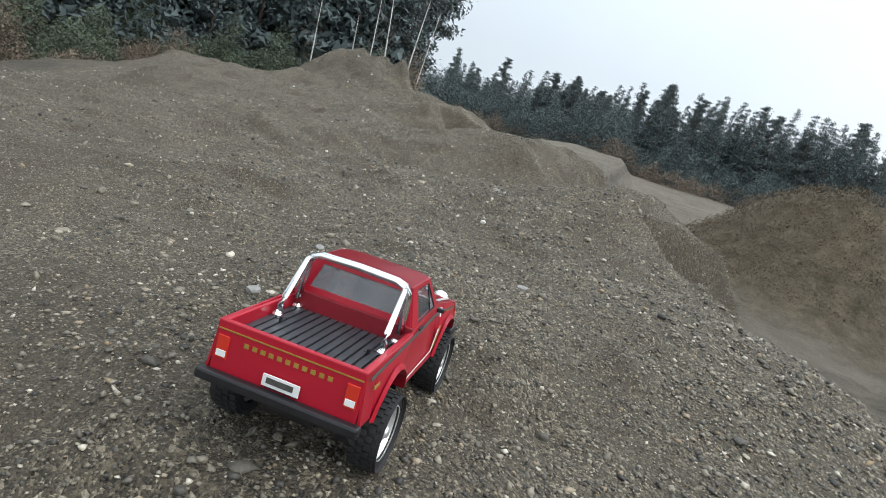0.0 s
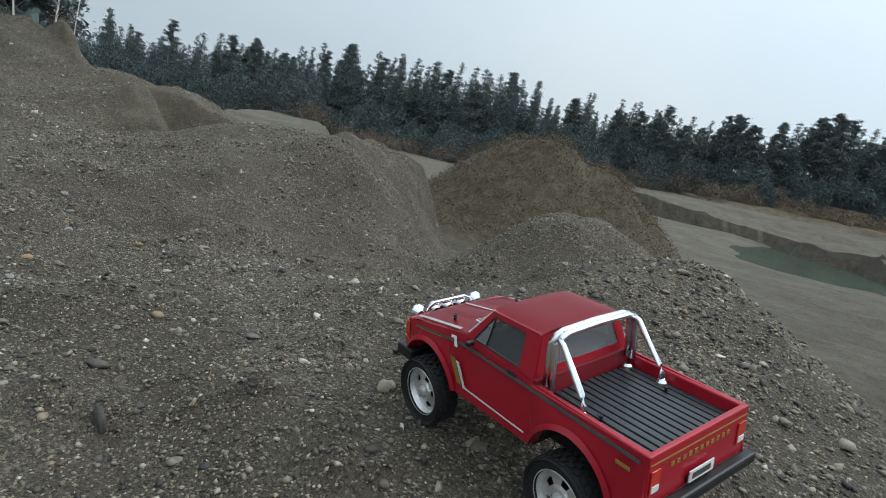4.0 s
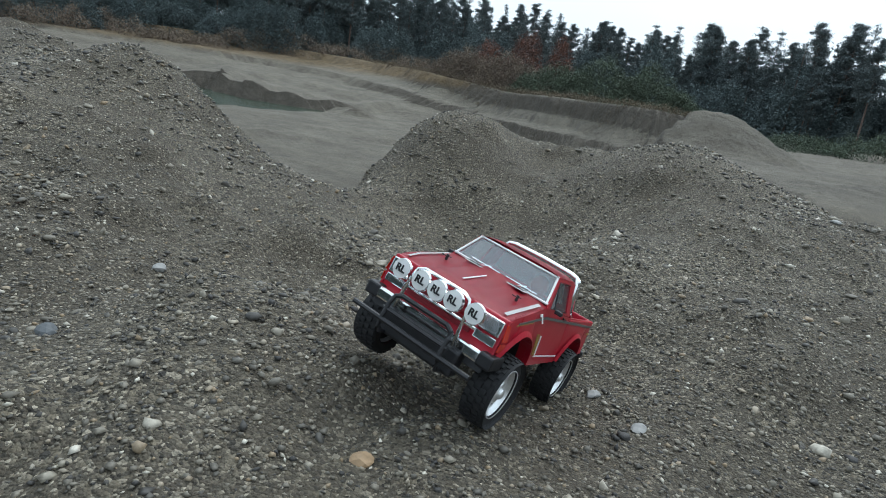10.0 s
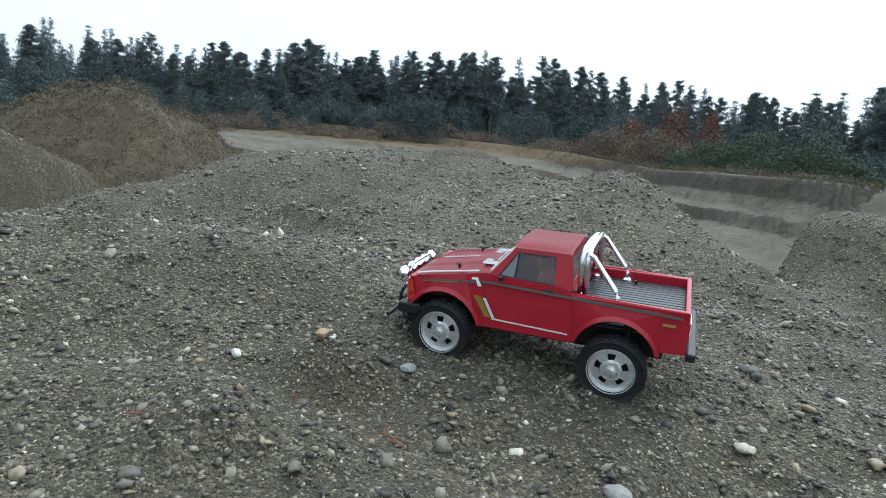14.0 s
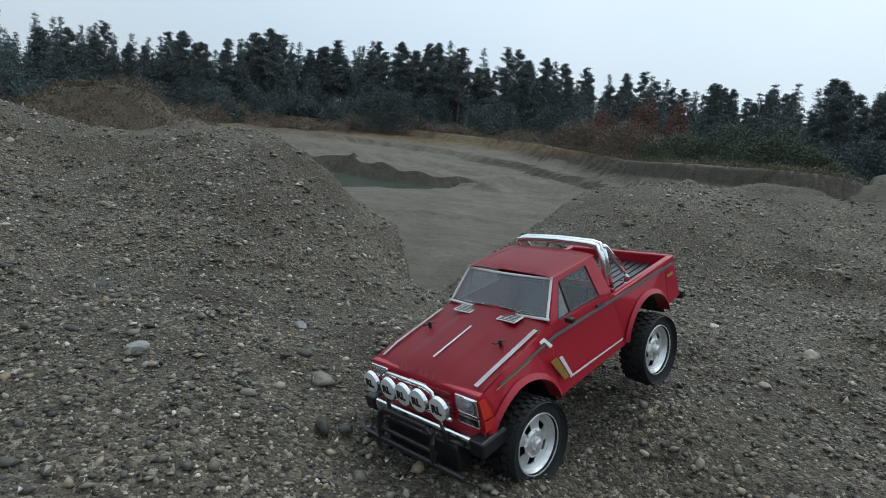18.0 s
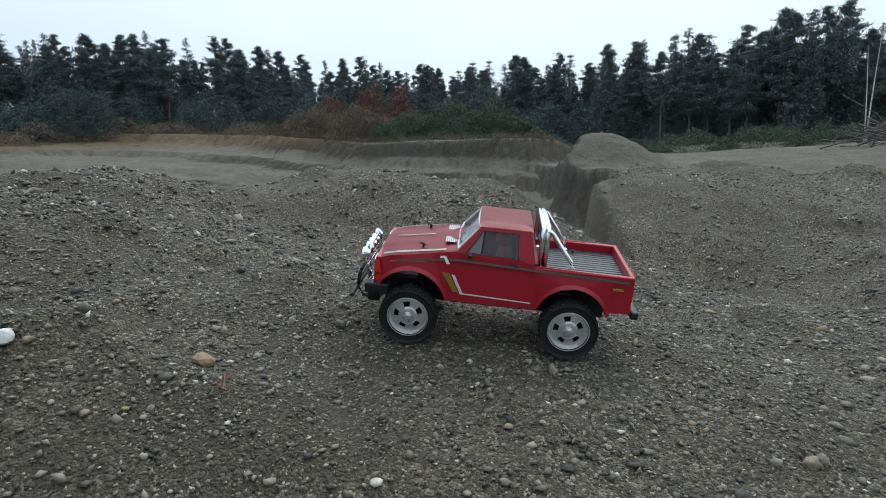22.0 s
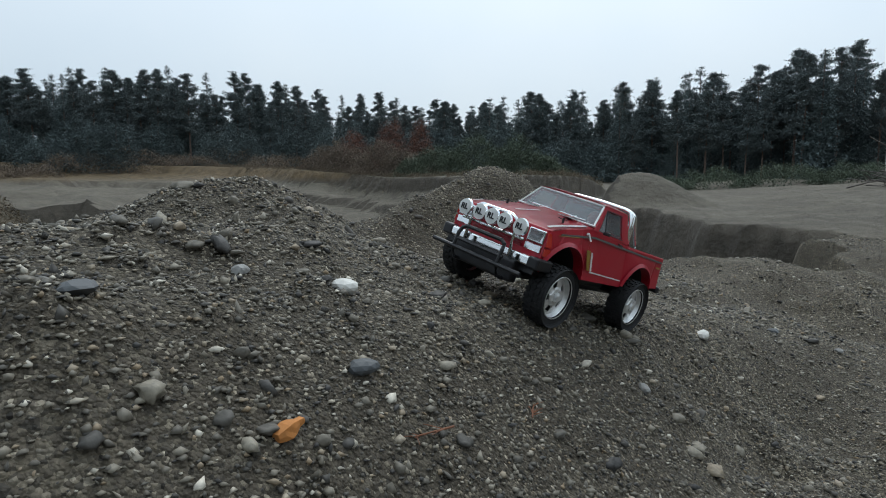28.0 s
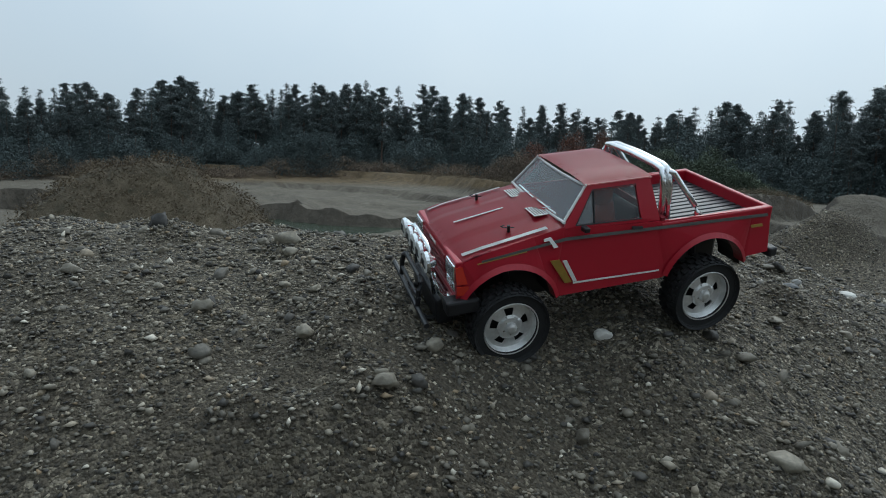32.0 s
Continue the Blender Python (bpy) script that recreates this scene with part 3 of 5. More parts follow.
# where the pickup's wheels press on the gravel, from its way
def wheel_marks():
    out = []
    for r, q in zip(DRIVE, DRIVE[1:] + DRIVE[-1:]):
        for k in ((0, 0.5) if q[0] - r[0] < 1 else (0, 0.15, 0.3, 0.45, 0.6, 0.75, 0.9)):
            v = [u + (w - u) * k for u, w in zip(r, q)]
            m = pose(*v[1:])
            out += [tuple(m @ Vector((sx * 0.1335, sy * 0.1, -0.061))) for sx in (1, -1) for sy in (1, -1)]
    return np.array(out)


def heaped(x, y):
    z = np.full(np.shape(x), -0.9)
    for cx, cy, r, h in HEAPS:
        z = z + h * np.exp(-((x - cx) ** 2 + (y - cy) ** 2) / (2 * r * r))
    # the heaps run out into a long slope to the south
    s = np.maximum(0, np.interp(x, (1.5, 3, 4.5, 7, 9), (-1.4, 0.0, 0.9, 1.8, 2.4)) - y)
    z = z - 3.6 * np.tanh(0.3 * s * step(s, 0, 0.8) / 3.6)
    # and fall away to the west
    w = np.maximum(0, -3.0 - x)
    z = z - 0.9 * np.tanh(0.6 * w * step(w, 0, 0.6) / 0.9)
    return z + 0.04 * fbm(x, y, 0.45, 4, 3) + 0.012 * fbm(x, y, 0.1, 3, 9) + 0.09 * np.maximum(0, fbm(x, y, 0.22, 3, 15) - 0.16)


MARKS = wheel_marks()
MARKS = np.column_stack([MARKS, MARKS[:, 2] - heaped(MARKS[:, 0], MARKS[:, 1])])


def near_z(x, y):
    """Heaps, pressed or banked up to the wheels where the pickup runs."""
    z = heaped(x, y)
    shp = np.shape(x)
    fx, fy = np.ravel(x), np.ravel(y)
    num, den = np.zeros(fx.size), np.full(fx.size, 0.06)
    order = np.argsort(fx)
    sx = fx[order]
    for mx, my, mz, dz in MARKS:
        i, j = np.searchsorted(sx, (mx - 0.45, mx + 0.45))
        k = order[i:j]
        k = k[np.abs(fy[k] - my) < 0.45]
        if len(k):
            w = np.exp(-((fx[k] - mx) ** 2 + (fy[k] - my) ** 2) / 0.016)
            num[k] += w * dz
            den[k] += w
    return z + (num / den).reshape(shp)


def ground_z(x, y):
    x, y = np.asarray(x, float), np.asarray(y, float)
    near = near_z(x, y)
    wild = step(np.abs(x - 4), 9, 14) + step(-y, 3, 7)
    near = near + np.clip(wild, 0, 1) * 0.35 * fbm(x, y, 3.0, 3, 21)
    d = y - np.interp(x, RIM_X, RIM_Y) + 0.2 * fbm(x, y, 0.7, 4, 31)
    # a steep broken bank, then a scree of fallen gravel
    fall = 1.3 * np.clip(d - 0.05, 0, 0.5) + 0.8 * np.maximum(0, d - 0.55) + 0.12 * step(d, 0.1, 0.8) * fbm(x, y, 0.6, 3, 41)
    # pit floor, rising to the east; brown mound; pond hollow
    brink = np.interp(y, (8, 12, 16, 24, 30, 38), (11, 8.6, 7.6, 7.4, 6.8, 7.0)) + 1.6 * fbm(x * 0.4, y, 3.0, 4, 47)
    east = step(x - brink, 0, 0.9)
    floor = FLOOR + 2.35 * east + 0.8 * step(x, 12, 34) + 0.35 * fbm(x, y, 7, 4, 51) + 0.08 * fbm(x, y, 1.2, 3, 55) + 0.12 * east * fbm(x, y, 0.8, 4, 57)
    for cx, cy, lu, lv, turn, high in CLODS:
        c, q = math.cos(radians(turn)), math.sin(radians(turn))
        u, v = (x - cx) * c + (y - cy) * q, (y - cy) * c - (x - cx) * q
        floor = floor + high * np.exp(-((u / lu) ** 2 + (v / lv) ** 2)) * (1 + 1.6 * fbm(x, y, 0.4, 3, 63))
    # a cone of tipped sand on the brink
    r = np.hypot((x - 9.4) / 1.25, y - 29.5)
    floor = floor + np.maximum(0, 2.0 - 0.62 * np.hypot(r, 0.5)) * (1 + 0.12 * fbm(x, y, 1.5, 3, 59))
    mound = 3.75 * np.exp(-(((x + 13.8) / 4.1) ** 2 + ((y - 14.0) / 5.0) ** 2) ** 1.25) * (1 + 0.5 * fbm(x, y, 2.6, 5, 61))
    pu, pv = (x + 34) * 0.87 + (y - 58) * 0.5, (y - 58) * 0.87 - (x + 34) * 0.5
    pond = (pu / 12) ** 2 + (pv / 25 + 0.2 * fbm(x, y, 9, 2, 67)) ** 2
    floor = floor - 0.6 * step(-pond, -1.3, -0.6)
    z = np.maximum(near - fall, floor)
    z = np.where(d > 0, np.maximum(z, floor + mound * step(d, 0, 4)), z)
    # far cliff: a dark cut, a ledge, a second cut and scree; the terrace behind
    edge = np.interp(x, CLIFF_X, CLIFF_Y) + 2.6 * fbm(x, y * 0.3, 5, 5, 71)
    e = y - edge
    lip = np.interp(x, LIP_X, LIP_Z) + 0.25 * fbm(x, y, 12, 3, 81)
    back = lip + 0.012 * np.maximum(0, e) - 1.1 * step(x, 9, 14)
    wide = np.interp(x, (-50, -26, -16, 60), (3.0, 2.4, 1.0, 1.0))
    out = -e / wide * (1 + 0.5 * fbm(x, y * 0.4, 4, 3, 95))
    talus = back - np.interp(out, CUT_AWAY, CUT_DROP) + 0.25 * step(out, 0.6, 2) * fbm(x, y * 0.5, 2.0, 4, 97)
    z = np.where((e > -13 * wide) & (x < 13), np.maximum(z, talus), z)
    z = np.where(e > 0, np.maximum(back, np.where(x > 9, floor, -9.0)), z)
    return z


def graded(lo, hi, fine, far, n):
    """Fine even steps from lo to hi, then steps that grow out to far."""
    mid = np.arange(lo, hi + fine / 2, fine)
    grow = fine * np.cumsum(1.115 ** np.arange(1, 200))
    grow = grow[grow < far]
    return np.concatenate([lo - grow[::-1], mid, hi + grow])


def build_ground():
    xs, ys = graded(-2.6, 9.6, 0.03, 700, 60), graded(-1.6, 6.6, 0.03, 700, 60)
    # keep the pit and its cliff crisp
    extra = np.concatenate([np.arange(8, 42, 0.6), np.arange(42, 68, 0.3), np.arange(68, 100, 0.8)])
    ys = np.unique(np.concatenate([ys[(ys < 8) | (ys > 100)], extra]))
    exx = np.concatenate([np.arange(-70, -6, 0.9), np.arange(13, 60, 0.9)])
    xs = np.unique(np.concatenate([xs[((xs > -6) & (xs < 13)) | (xs < -70) | (xs > 60)], exx]))
    X, Y = np.meshgrid(xs, ys, indexing="ij")
    Z = ground_z(X, Y)
    nx, ny = X.shape
    idx = np.arange(nx * ny).reshape(nx, ny)
    quads = np.stack([idx[:-1, :-1], idx[1:, :-1], idx[1:, 1:], idx[:-1, 1:]], -1).reshape(-1, 4)
    me = mesh_from("ground", np.stack([X, Y, Z], -1).reshape(-1, 3), quads)
    me.materials.append(GROUND)
    me.polygons.foreach_set("use_smooth", np.ones(len(me.polygons), bool))
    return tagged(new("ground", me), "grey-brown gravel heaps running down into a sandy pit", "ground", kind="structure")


def mesh_from(name, verts, faces):
    """A mesh from arrays of points and of equal-sided faces."""
    me = bpy.data.meshes.new(name)
    n, k = faces.shape
    me.vertices.add(len(verts))
    me.vertices.foreach_set("co", np.ascontiguousarray(verts, np.float32).ravel())
    me.loops.add(n * k)
    me.loops.foreach_set("vertex_index", np.ascontiguousarray(faces, np.int32).ravel())
    me.polygons.add(n)
    me.polygons.foreach_set("loop_start", np.arange(0, n * k, k, dtype=np.int32))
    me.polygons.foreach_set("loop_total", np.full(n, k, np.int32))
    me.update(calc_edges=True)
    return me


ground = build_ground()
bm = bmesh.new()
ring = []
for a in range(48):
    pu, pv = 14 * math.cos(a * math.tau / 48), 28 * math.sin(a * math.tau / 48)
    ring.append(bm.verts.new((-34 + 0.87 * pu - 0.5 * pv, 58 + 0.5 * pu + 0.87 * pv, FLOOR - 0.28)))
bm.faces.new(ring)
pond = part("pond", bm, WATER)
tagged(pond, "dull green rain-water pond on the pit floor", "pond", kind="structure")


# ---- woods round the pit ----
rng = np.random.default_rng(7)


def tufts(centres, sizes, per, spread, rnd, flat=0.55):
    """Many small leaf-like triangles round each centre: arrays of points and faces."""
    n = len(centres)
    c = np.repeat(centres, per, 0) + rnd.normal(0, 1, (n * per, 3)) * np.repeat(sizes, per)[:, None] * (spread, spread, spread * flat)
    s = np.repeat(sizes, per)[:, None] * rnd.uniform(0.16, 0.42, (n * per, 1))
    a, b = rnd.normal(0, 1, (n * per, 3)), rnd.normal(0, 1, (n * per, 3))
    a /= np.linalg.norm(a, axis=1, keepdims=True)
    b -= a * (a * b).sum(1, keepdims=True)
    b /= np.linalg.norm(b, axis=1, keepdims=True)
    b[:, 2] *= 0.6
    v = np.stack([c - a * s, c + a * s * 0.8 + b * s * 0.5, c - b * s * 0.6 + a * s * 0.2], 1).reshape(-1, 3)
    return v, np.arange(len(v)).reshape(-1, 3)


def trunk_bm(points, r0, r1, sides=7):
    bm = bmesh.new()
    n = len(points)
    rings = []
    for i, p in enumerate(points):
        r = r0 + (r1 - r0) * i / (n - 1)
        rings.append([bm.verts.new((p[0] + r * math.cos(k * math.tau / sides), p[1] + r * math.sin(k * math.tau / sides), p[2])) for k in range(sides)])
    for p, q in zip(rings, rings[1:]):
        for k in range(sides):
            bm.faces.new((p[k], p[(k + 1) % sides], q[(k + 1) % sides], q[k]))
    bm.faces.new(rings[-1])
    return bm


def limb(bm, a, b, r0, r1, sides=5):
    a, b = Vector(a), Vector(b)
    d = (b - a).normalized()
    u = d.cross(Vector((0, 0, 1)) if abs(d.z) < 0.95 else Vector((1, 0, 0))).normalized()
    v = d.cross(u)
    p = [bm.verts.new(a + r0 * (math.cos(k * math.tau / sides) * u + math.sin(k * math.tau / sides) * v)) for k in range(sides)]
    q = [bm.verts.new(b + r1 * (math.cos(k * math.tau / sides) * u + math.sin(k * math.tau / sides) * v)) for k in range(sides)]
    for k in range(sides):
        bm.faces.new((p[k], p[(k + 1) % sides], q[(k + 1) % sides], q[k]))


def pine_tree(seed):
    """A Scots pine 16 m high: bare trunk, limbs, an open crown of clumps."""
    r = np.random.default_rng(seed)
    tree = new("pine_tree")
    h = 16.0
    lean = r.normal(0, 0.25, 2)
    line = [(lean[0] * (z / h) ** 2, lean[1] * (z / h) ** 2, z) for z in np.linspace(-0.6, h * 0.97, 9)]
    bm = trunk_bm(line, 0.2, 0.04)
    cs, ss = [], []
    start = r.uniform(0.3, 0.5) * h
    for k in range(46):
        z = start + (h - start) * (k + r.uniform(0, 1)) / 46
        f = (z - start) / (h - start)
        reach = (0.35 + 2.3 * (1 - f) ** 0.65 * (0.55 + 0.45 * min(1, f * 4))) * r.uniform(0.55, 1.25)
        a = r.uniform(0, math.tau)
        o = np.array([lean[0] * (z / h) ** 2, lean[1] * (z / h) ** 2, z])
        tip = o + np.array([math.cos(a) * reach, math.sin(a) * reach, reach * r.uniform(0.05, 0.5)])
        limb(bm, o, tip, 0.05, 0.015, 4)
        for q in (0.5, 0.78, 1.0):
            cs.append(o + (tip - o) * q + r.normal(0, 0.12, 3))
            ss.append(r.uniform(0.45, 0.8) * (0.6 + 0.5 * (1 - f)))
    for k in range(4):
        cs.append(np.array([lean[0], lean[1], h * (0.93 + 0.028 * k)]) + r.normal(0, 0.08, 3))
        ss.append(0.42 - 0.08 * k)
    part("trunk", bm, BARK, tree, "reddish-brown pine trunk")
    v, f = tufts(np.array(cs), np.array(ss), 85, 0.68, r, 0.42)
    me = mesh_from("crown", v, f)
    me.materials.append(HAZY_NEEDLES)
    new("crown", me).parent = tree
    return tree


def spruce_tree(seed):
    """A narrow spruce 14 m high with drooping whorls down to the ground."""
    r = np.random.default_rng(seed)
    tree = new("spruce_tree")
    h = 14.0
    bm = trunk_bm([(0, 0, z) for z in np.linspace(-0.6, h, 6)], 0.18, 0.02)
    cs, ss = [], []
    for k in range(34):
        f = k / 34
        z, reach = 1.0 + (h - 1.0) * f, 2.1 * (1 - f) ** 0.85 + 0.12
        n = max(2, int(5 * (1 - f) + 2))
        for j in range(n):
            a = r.uniform(0, math.tau)
            q = reach * r.uniform(0.4, 1.1)
            cs.append((math.cos(a) * q, math.sin(a) * q, z - 0.28 * q + r.normal(0, 0.12)))
            ss.append(0.3 + 0.5 * (1 - f))
    part("trunk", bm, BARK, tree)
    v, f = tufts(np.array(cs), np.array(ss), 56, 0.68, r, 0.45)
    me = mesh_from("crown", v, f)
    me.materials.append(YOUNG)
    new("crown", me).parent = tree
    return tree


def birch_tree(seed, h=9.0):
    """A bare leaning birch with a few fine twigs."""
    r = np.random.default_rng(seed)
    tree = new("birch_tree")
    dx, dy = r.normal(0, 0.9, 2)
    bm = trunk_bm([(dx * (k / 8) ** 1.5, dy * (k / 8) ** 1.5, -0.4 + (h + 0.4) * k / 8) for k in range(9)], 0.085, 0.015, 6)
    part("trunk", bm, BIRCH_BARK, tree, "white birch trunk")
    bm = bmesh.new()
    for k in range(26):
        f = r.uniform(0.35, 1.0)
        o = np.array([dx * f ** 1.5, dy * f ** 1.5, h * f])
        a = r.uniform(0, math.tau)
        tip = o + np.array([math.cos(a), math.sin(a), 1.3]) * r.uniform(0.5, 1.2) * (1.2 - f)
        limb(bm, o, tip, 0.02, 0.006, 3)
        for q in range(2):
            limb(bm, o + (tip - o) * 0.6, tip + r.normal(0, 0.3, 3), 0.008, 0.004, 3)
    part("branching", bm, TWIG, tree, "fine bare branching")
    return tree


TOP_AZ = (-75, -45, -34, -30, -25, -20, -12, 0, 4, 9, 15.5, 24, 28, 34, 42, 47, 52, 64, 72, 79, 85, 92, 96, 104)
TOP_UP = (0.159, 0.169, 0.171, 0.184, 0.166, 0.157, 0.134, 0.130, 0.127, 0.133, 0.146, 0.165, 0.164, 0.151, 0.143, 0.125, 0.119, 0.121, 0.129, 0.119, 0.121, 0.089, 0.084, 0.079)


def plant(ob, x, y, scale, turn, group):
    z = float(ground_z(x, y))
    ob.scale = (scale, scale, scale)
    c = copy_thing(ob, pose(x, y, z, 0, 0, turn))
    return c


def woods():
    pines = [tagged(pine_tree(100 + k), "tall dark green Scots pine with bare lower trunk", "pine tree", "pines behind the pit") for k in range(6)]
    spruces = [tagged(spruce_tree(200 + k), "narrow dark spruce at the wood's edge", "spruce tree", "spruces behind the pit") for k in range(4)]
    birches = [tagged(birch_tree(300 + k), "slender bare white-stemmed birch", "birch tree", "birches") for k in range(3)]
    used = set()

    def put(kind, x, y, h, turn):
        pool, full = {"p": (pines, 16.0), "s": (spruces, 14.0), "b": (birches, 9.0)}[kind]
        ob = pool[int(rng.integers(len(pool)))]
        s = h / full
        z = float(ground_z(x, y))
        if ob.name not in used:
            used.add(ob.name)
            c = ob
        else:
            c = copy_thing(ob, Matrix())
        wide = s * (0.82 + 0.3 * rng.random())
        c.matrix_basis = pose(x, y, z, 0, 0, turn) @ Matrix.Diagonal((wide, wide, s, 1))

    az = -72.0
    while az < 106:
        for row in range(4):
            a = az + rng.uniform(-0.5, 0.5)
            far = (112 if a > 12 else 92) + row * 9 + rng.uniform(-5, 5)
            if a < -14:
                far -= 14
            t = radians(a)
            x, y = 2 - far * math.sin(t), 2 + far * math.cos(t)
            base = float(ground_z(x, y))
            top = np.interp(a, TOP_AZ, TOP_UP) * far
            h = (top - base) * rng.uniform(0.62, 1.04)
            kind = "s" if (a > 52 and rng.random() < 0.6) or rng.random() < (0.14, 0.3, 0.6, 0.9)[row] else "p"
            put(kind, x, y, max(6.0, h), rng.uniform(0, 360))
        az += 1.2 if az > -40 else 1.9
    # the near wood to the south-west, and an unseen thinner ring behind for reflections
    for k in range(46):
        a = radians(109 + 46 * (k / 46) + rng.uniform(-1, 1))
        far = 24 + rng.uniform(0, 12)
        x, y = 2 - far * math.sin(a), 2 + far * math.cos(a)
        put("s" if k % 3 else "p", x, y, rng.uniform(11, 17), rng.uniform(0, 360))
    for k in range(40):
        a = radians(140 + 146 * k / 40)
        x, y = 2 - 80 * math.sin(a), 2 + 80 * math.cos(a)
        put("p", x, y, rng.uniform(13, 17), rng.uniform(0, 360))
    for x, y, h in ((-13.5, -3.4, 5.5), (-13.8, -4.3, 6), (-14.2, -5.2, 6), (-14.6, -6.2, 5), (-13, -7.2, 5.5), (-13.9, -3.0, 5.0), (33.5, 46, 7), (34.2, 46.8, 8), (39, 44, 9)):
        put("b", x, y, h, rng.uniform(0, 360))


woods()


def scrub_mass(name, label, spots, mat, seed, per=420, leaf=0.32):
    """A thicket: leaf-sized pieces over domes at the given x, y, spread, height."""
    r = np.random.default_rng(seed)
    cs, ss = [], []
    for x, y, w, h in spots:
        a, q = r.uniform(0, math.tau, per), np.sqrt(r.uniform(0, 1, per))
        px, py = x + w * q * np.cos(a), y + w * 0.7 * q * np.sin(a)
        top = h * (1 - q ** 2.4) * (0.7 + 0.5 * fbm(px, py, 1.6, 2, seed))
        pz = ground_z(px, py) + top * r.uniform(0.25, 1.0, per) ** 0.5
        cs.append(np.stack([px, py, pz], 1))
        ss.append(np.full(per, leaf) * r.uniform(0.6, 1.5, per))
    v, f = tufts(np.concatenate(cs), np.concatenate(ss), 9, 0.7, r, 0.8)
    me = mesh_from(name, v, f)
    me.materials.append(mat)
    return tagged(new(name, me), label, "undergrowth", kind="stuff")


def ring_spots(a0, a1, stepping, far, w, h, seed):
    r = np.random.default_rng(seed)
    out = []
    a = a0
    while a < a1:
        t, d = radians(a), far + r.uniform(-5, 5)
        out.append((2 - d * math.sin(t), 2 + d * math.cos(t), w * r.uniform(0.7, 1.3), h * r.uniform(0.6, 1.25)))
        a += stepping
    return out


scrub_mass("young_spruce_thicket", "dense dark green young spruces under the pines", ring_spots(-70, 13, 1.5, 84, 3.4, 8.2, 11), YOUNG, 12, 620, 0.4)
scrub_mass("young_spruce_thicket", "dense dark green young spruces above the pond", ring_spots(13, 60, 1.3, 106, 3.8, 9.0, 35), YOUNG, 36, 620, 0.42)
scrub_mass("wood_depth", "dark depth of the pine wood behind its edge", ring_spots(-72, 108, 1.6, 122, 3.8, 12.0, 25), YOUNG, 26, 420, 0.6)
scrub_mass("young_spruce_thicket", "dense dark young spruces on the western slope", ring_spots(60, 108, 1.4, 102, 4.0, 8.5, 13), YOUNG, 14, 560, 0.46)
scrub_mass("brown_scrub_band", "leafless brown scrub in front of the woods", ring_spots(16, 106, 2.0, 99, 3.4, 3.6, 15), SCRUB, 16, 300, 0.34)
scrub_mass("wood_edge_thicket", "dark thicket at the edge of the near wood", ring_spots(107, 158, 2.0, 23, 1.8, 4.6, 17), GREEN_SCRUB, 18, 1100, 0.17)
scrub_mass("wood_edge_bramble", "brown and russet bramble under the near wood", ring_spots(106, 158, 2.6, 21, 1.6, 3.2, 19), SCRUB, 20, 900, 0.13)
scrub_mass("autumn_leaves", "few yellowed leaves left on the bramble", ring_spots(118, 158, 3.6, 20.6, 1.6, 4.4, 27), DRY_GRASS, 28, 50, 0.11)
scrub_mass("bush_mound", "dense dark green bushes on the terrace above the cliff", [(-1, 59, 4, 4.4), (3, 58.5, 4.5, 5.0), (7, 58.5, 3.6, 4.2), (10.5, 58, 2.6, 2.4)], GREEN_SCRUB, 21, 1700, 0.26)
scrub_mass("brown_bush", "leafless brown bushes on the cliff's edge", [(-13.5, 70, 3.4, 3.8), (-11, 68.5, 3.4, 4.8), (-7, 64.5, 3.2, 4.8), (-4.2, 63, 2.6, 4.0)], SCRUB, 22, 1500, 0.26)
scrub_mass("russet_bush", "russet-leaved small trees before the pines", [(-11, 74, 2.6, 8.5), (-6.5, 72, 2.4, 8.6), (-3, 76, 2.2, 7.5)], RUSSET, 23, 900, 0.3)
scrub_mass("green_bank", "mossy green and brown bank beside the sandy track", [(18, 51, 3, 1.6), (22, 50, 4, 2.2), (27, 48.5, 4, 2.2), (32, 47, 3.6, 2.1)], GREEN_SCRUB, 24, 1100, 0.2)
scrub_mass("cliff_edge_grass", "brown turf hanging over the cliff's edge", [(x, float(np.interp(x, CLIFF_X, CLIFF_Y)) + 1.2, 1.6, 0.5) for x in np.arange(-34, 12, 2.1)], DRY_GRASS, 29, 160, 0.16)


def dry_mound_grass():
    r = np.random.default_rng(31)
    n = 16000
    x, y = -13.8 + r.normal(0, 3.3, n), 14.2 + r.normal(0, 3.9, n)
    z = ground_z(x, y)
    keep = z > FLOOR + 0.7
    c = np.stack([x, y, z], 1)[keep]
    v, f = tufts(c + (0, 0, 0.06), np.full(len(c), 0.13), 4, 0.8, r, 0.5)
    me = mesh_from("dry_grass", v, f)
    me.materials.append(DRY_GRASS)
    return tagged(new("dry_grass", me), "withered brown grass covering the earth mound", "grass", kind="stuff")


dry_mound_grass()


def brush_pile():
    r = np.random.default_rng(41)
    bm = bmesh.new()
    for k in range(220):
        o = np.array([29.5 + r.normal(0, 1.7), 36 + r.normal(0, 1.3), 0])
        o[2] = float(ground_z(o[0], o[1])) + abs(r.normal(0.5, 0.55))
        d = r.normal(0, 1, 3) * (1.2, 1.0, 0.7)
        limb(bm, o - d * 0.7, o + d * 0.7, r.uniform(0.02, 0.06), 0.01, 4)
    ob = part("brush_pile", bm, TWIG)
    return tagged(ob, "heap of grey dead branches beside the track", "brush pile")


brush_pile()


# ---- the model pickup: x ahead, y to its left, z up from the hubs ----
HALF, TYRE = 0.1335, 0.047


def side_y(z):
    """Half width of the body at a height: slightly fuller at the waist."""
    return 0.0945 - 0.9 * max(0, z - 0.06) ** 1.35 - 0.05 * max(0, 0.045 - z)


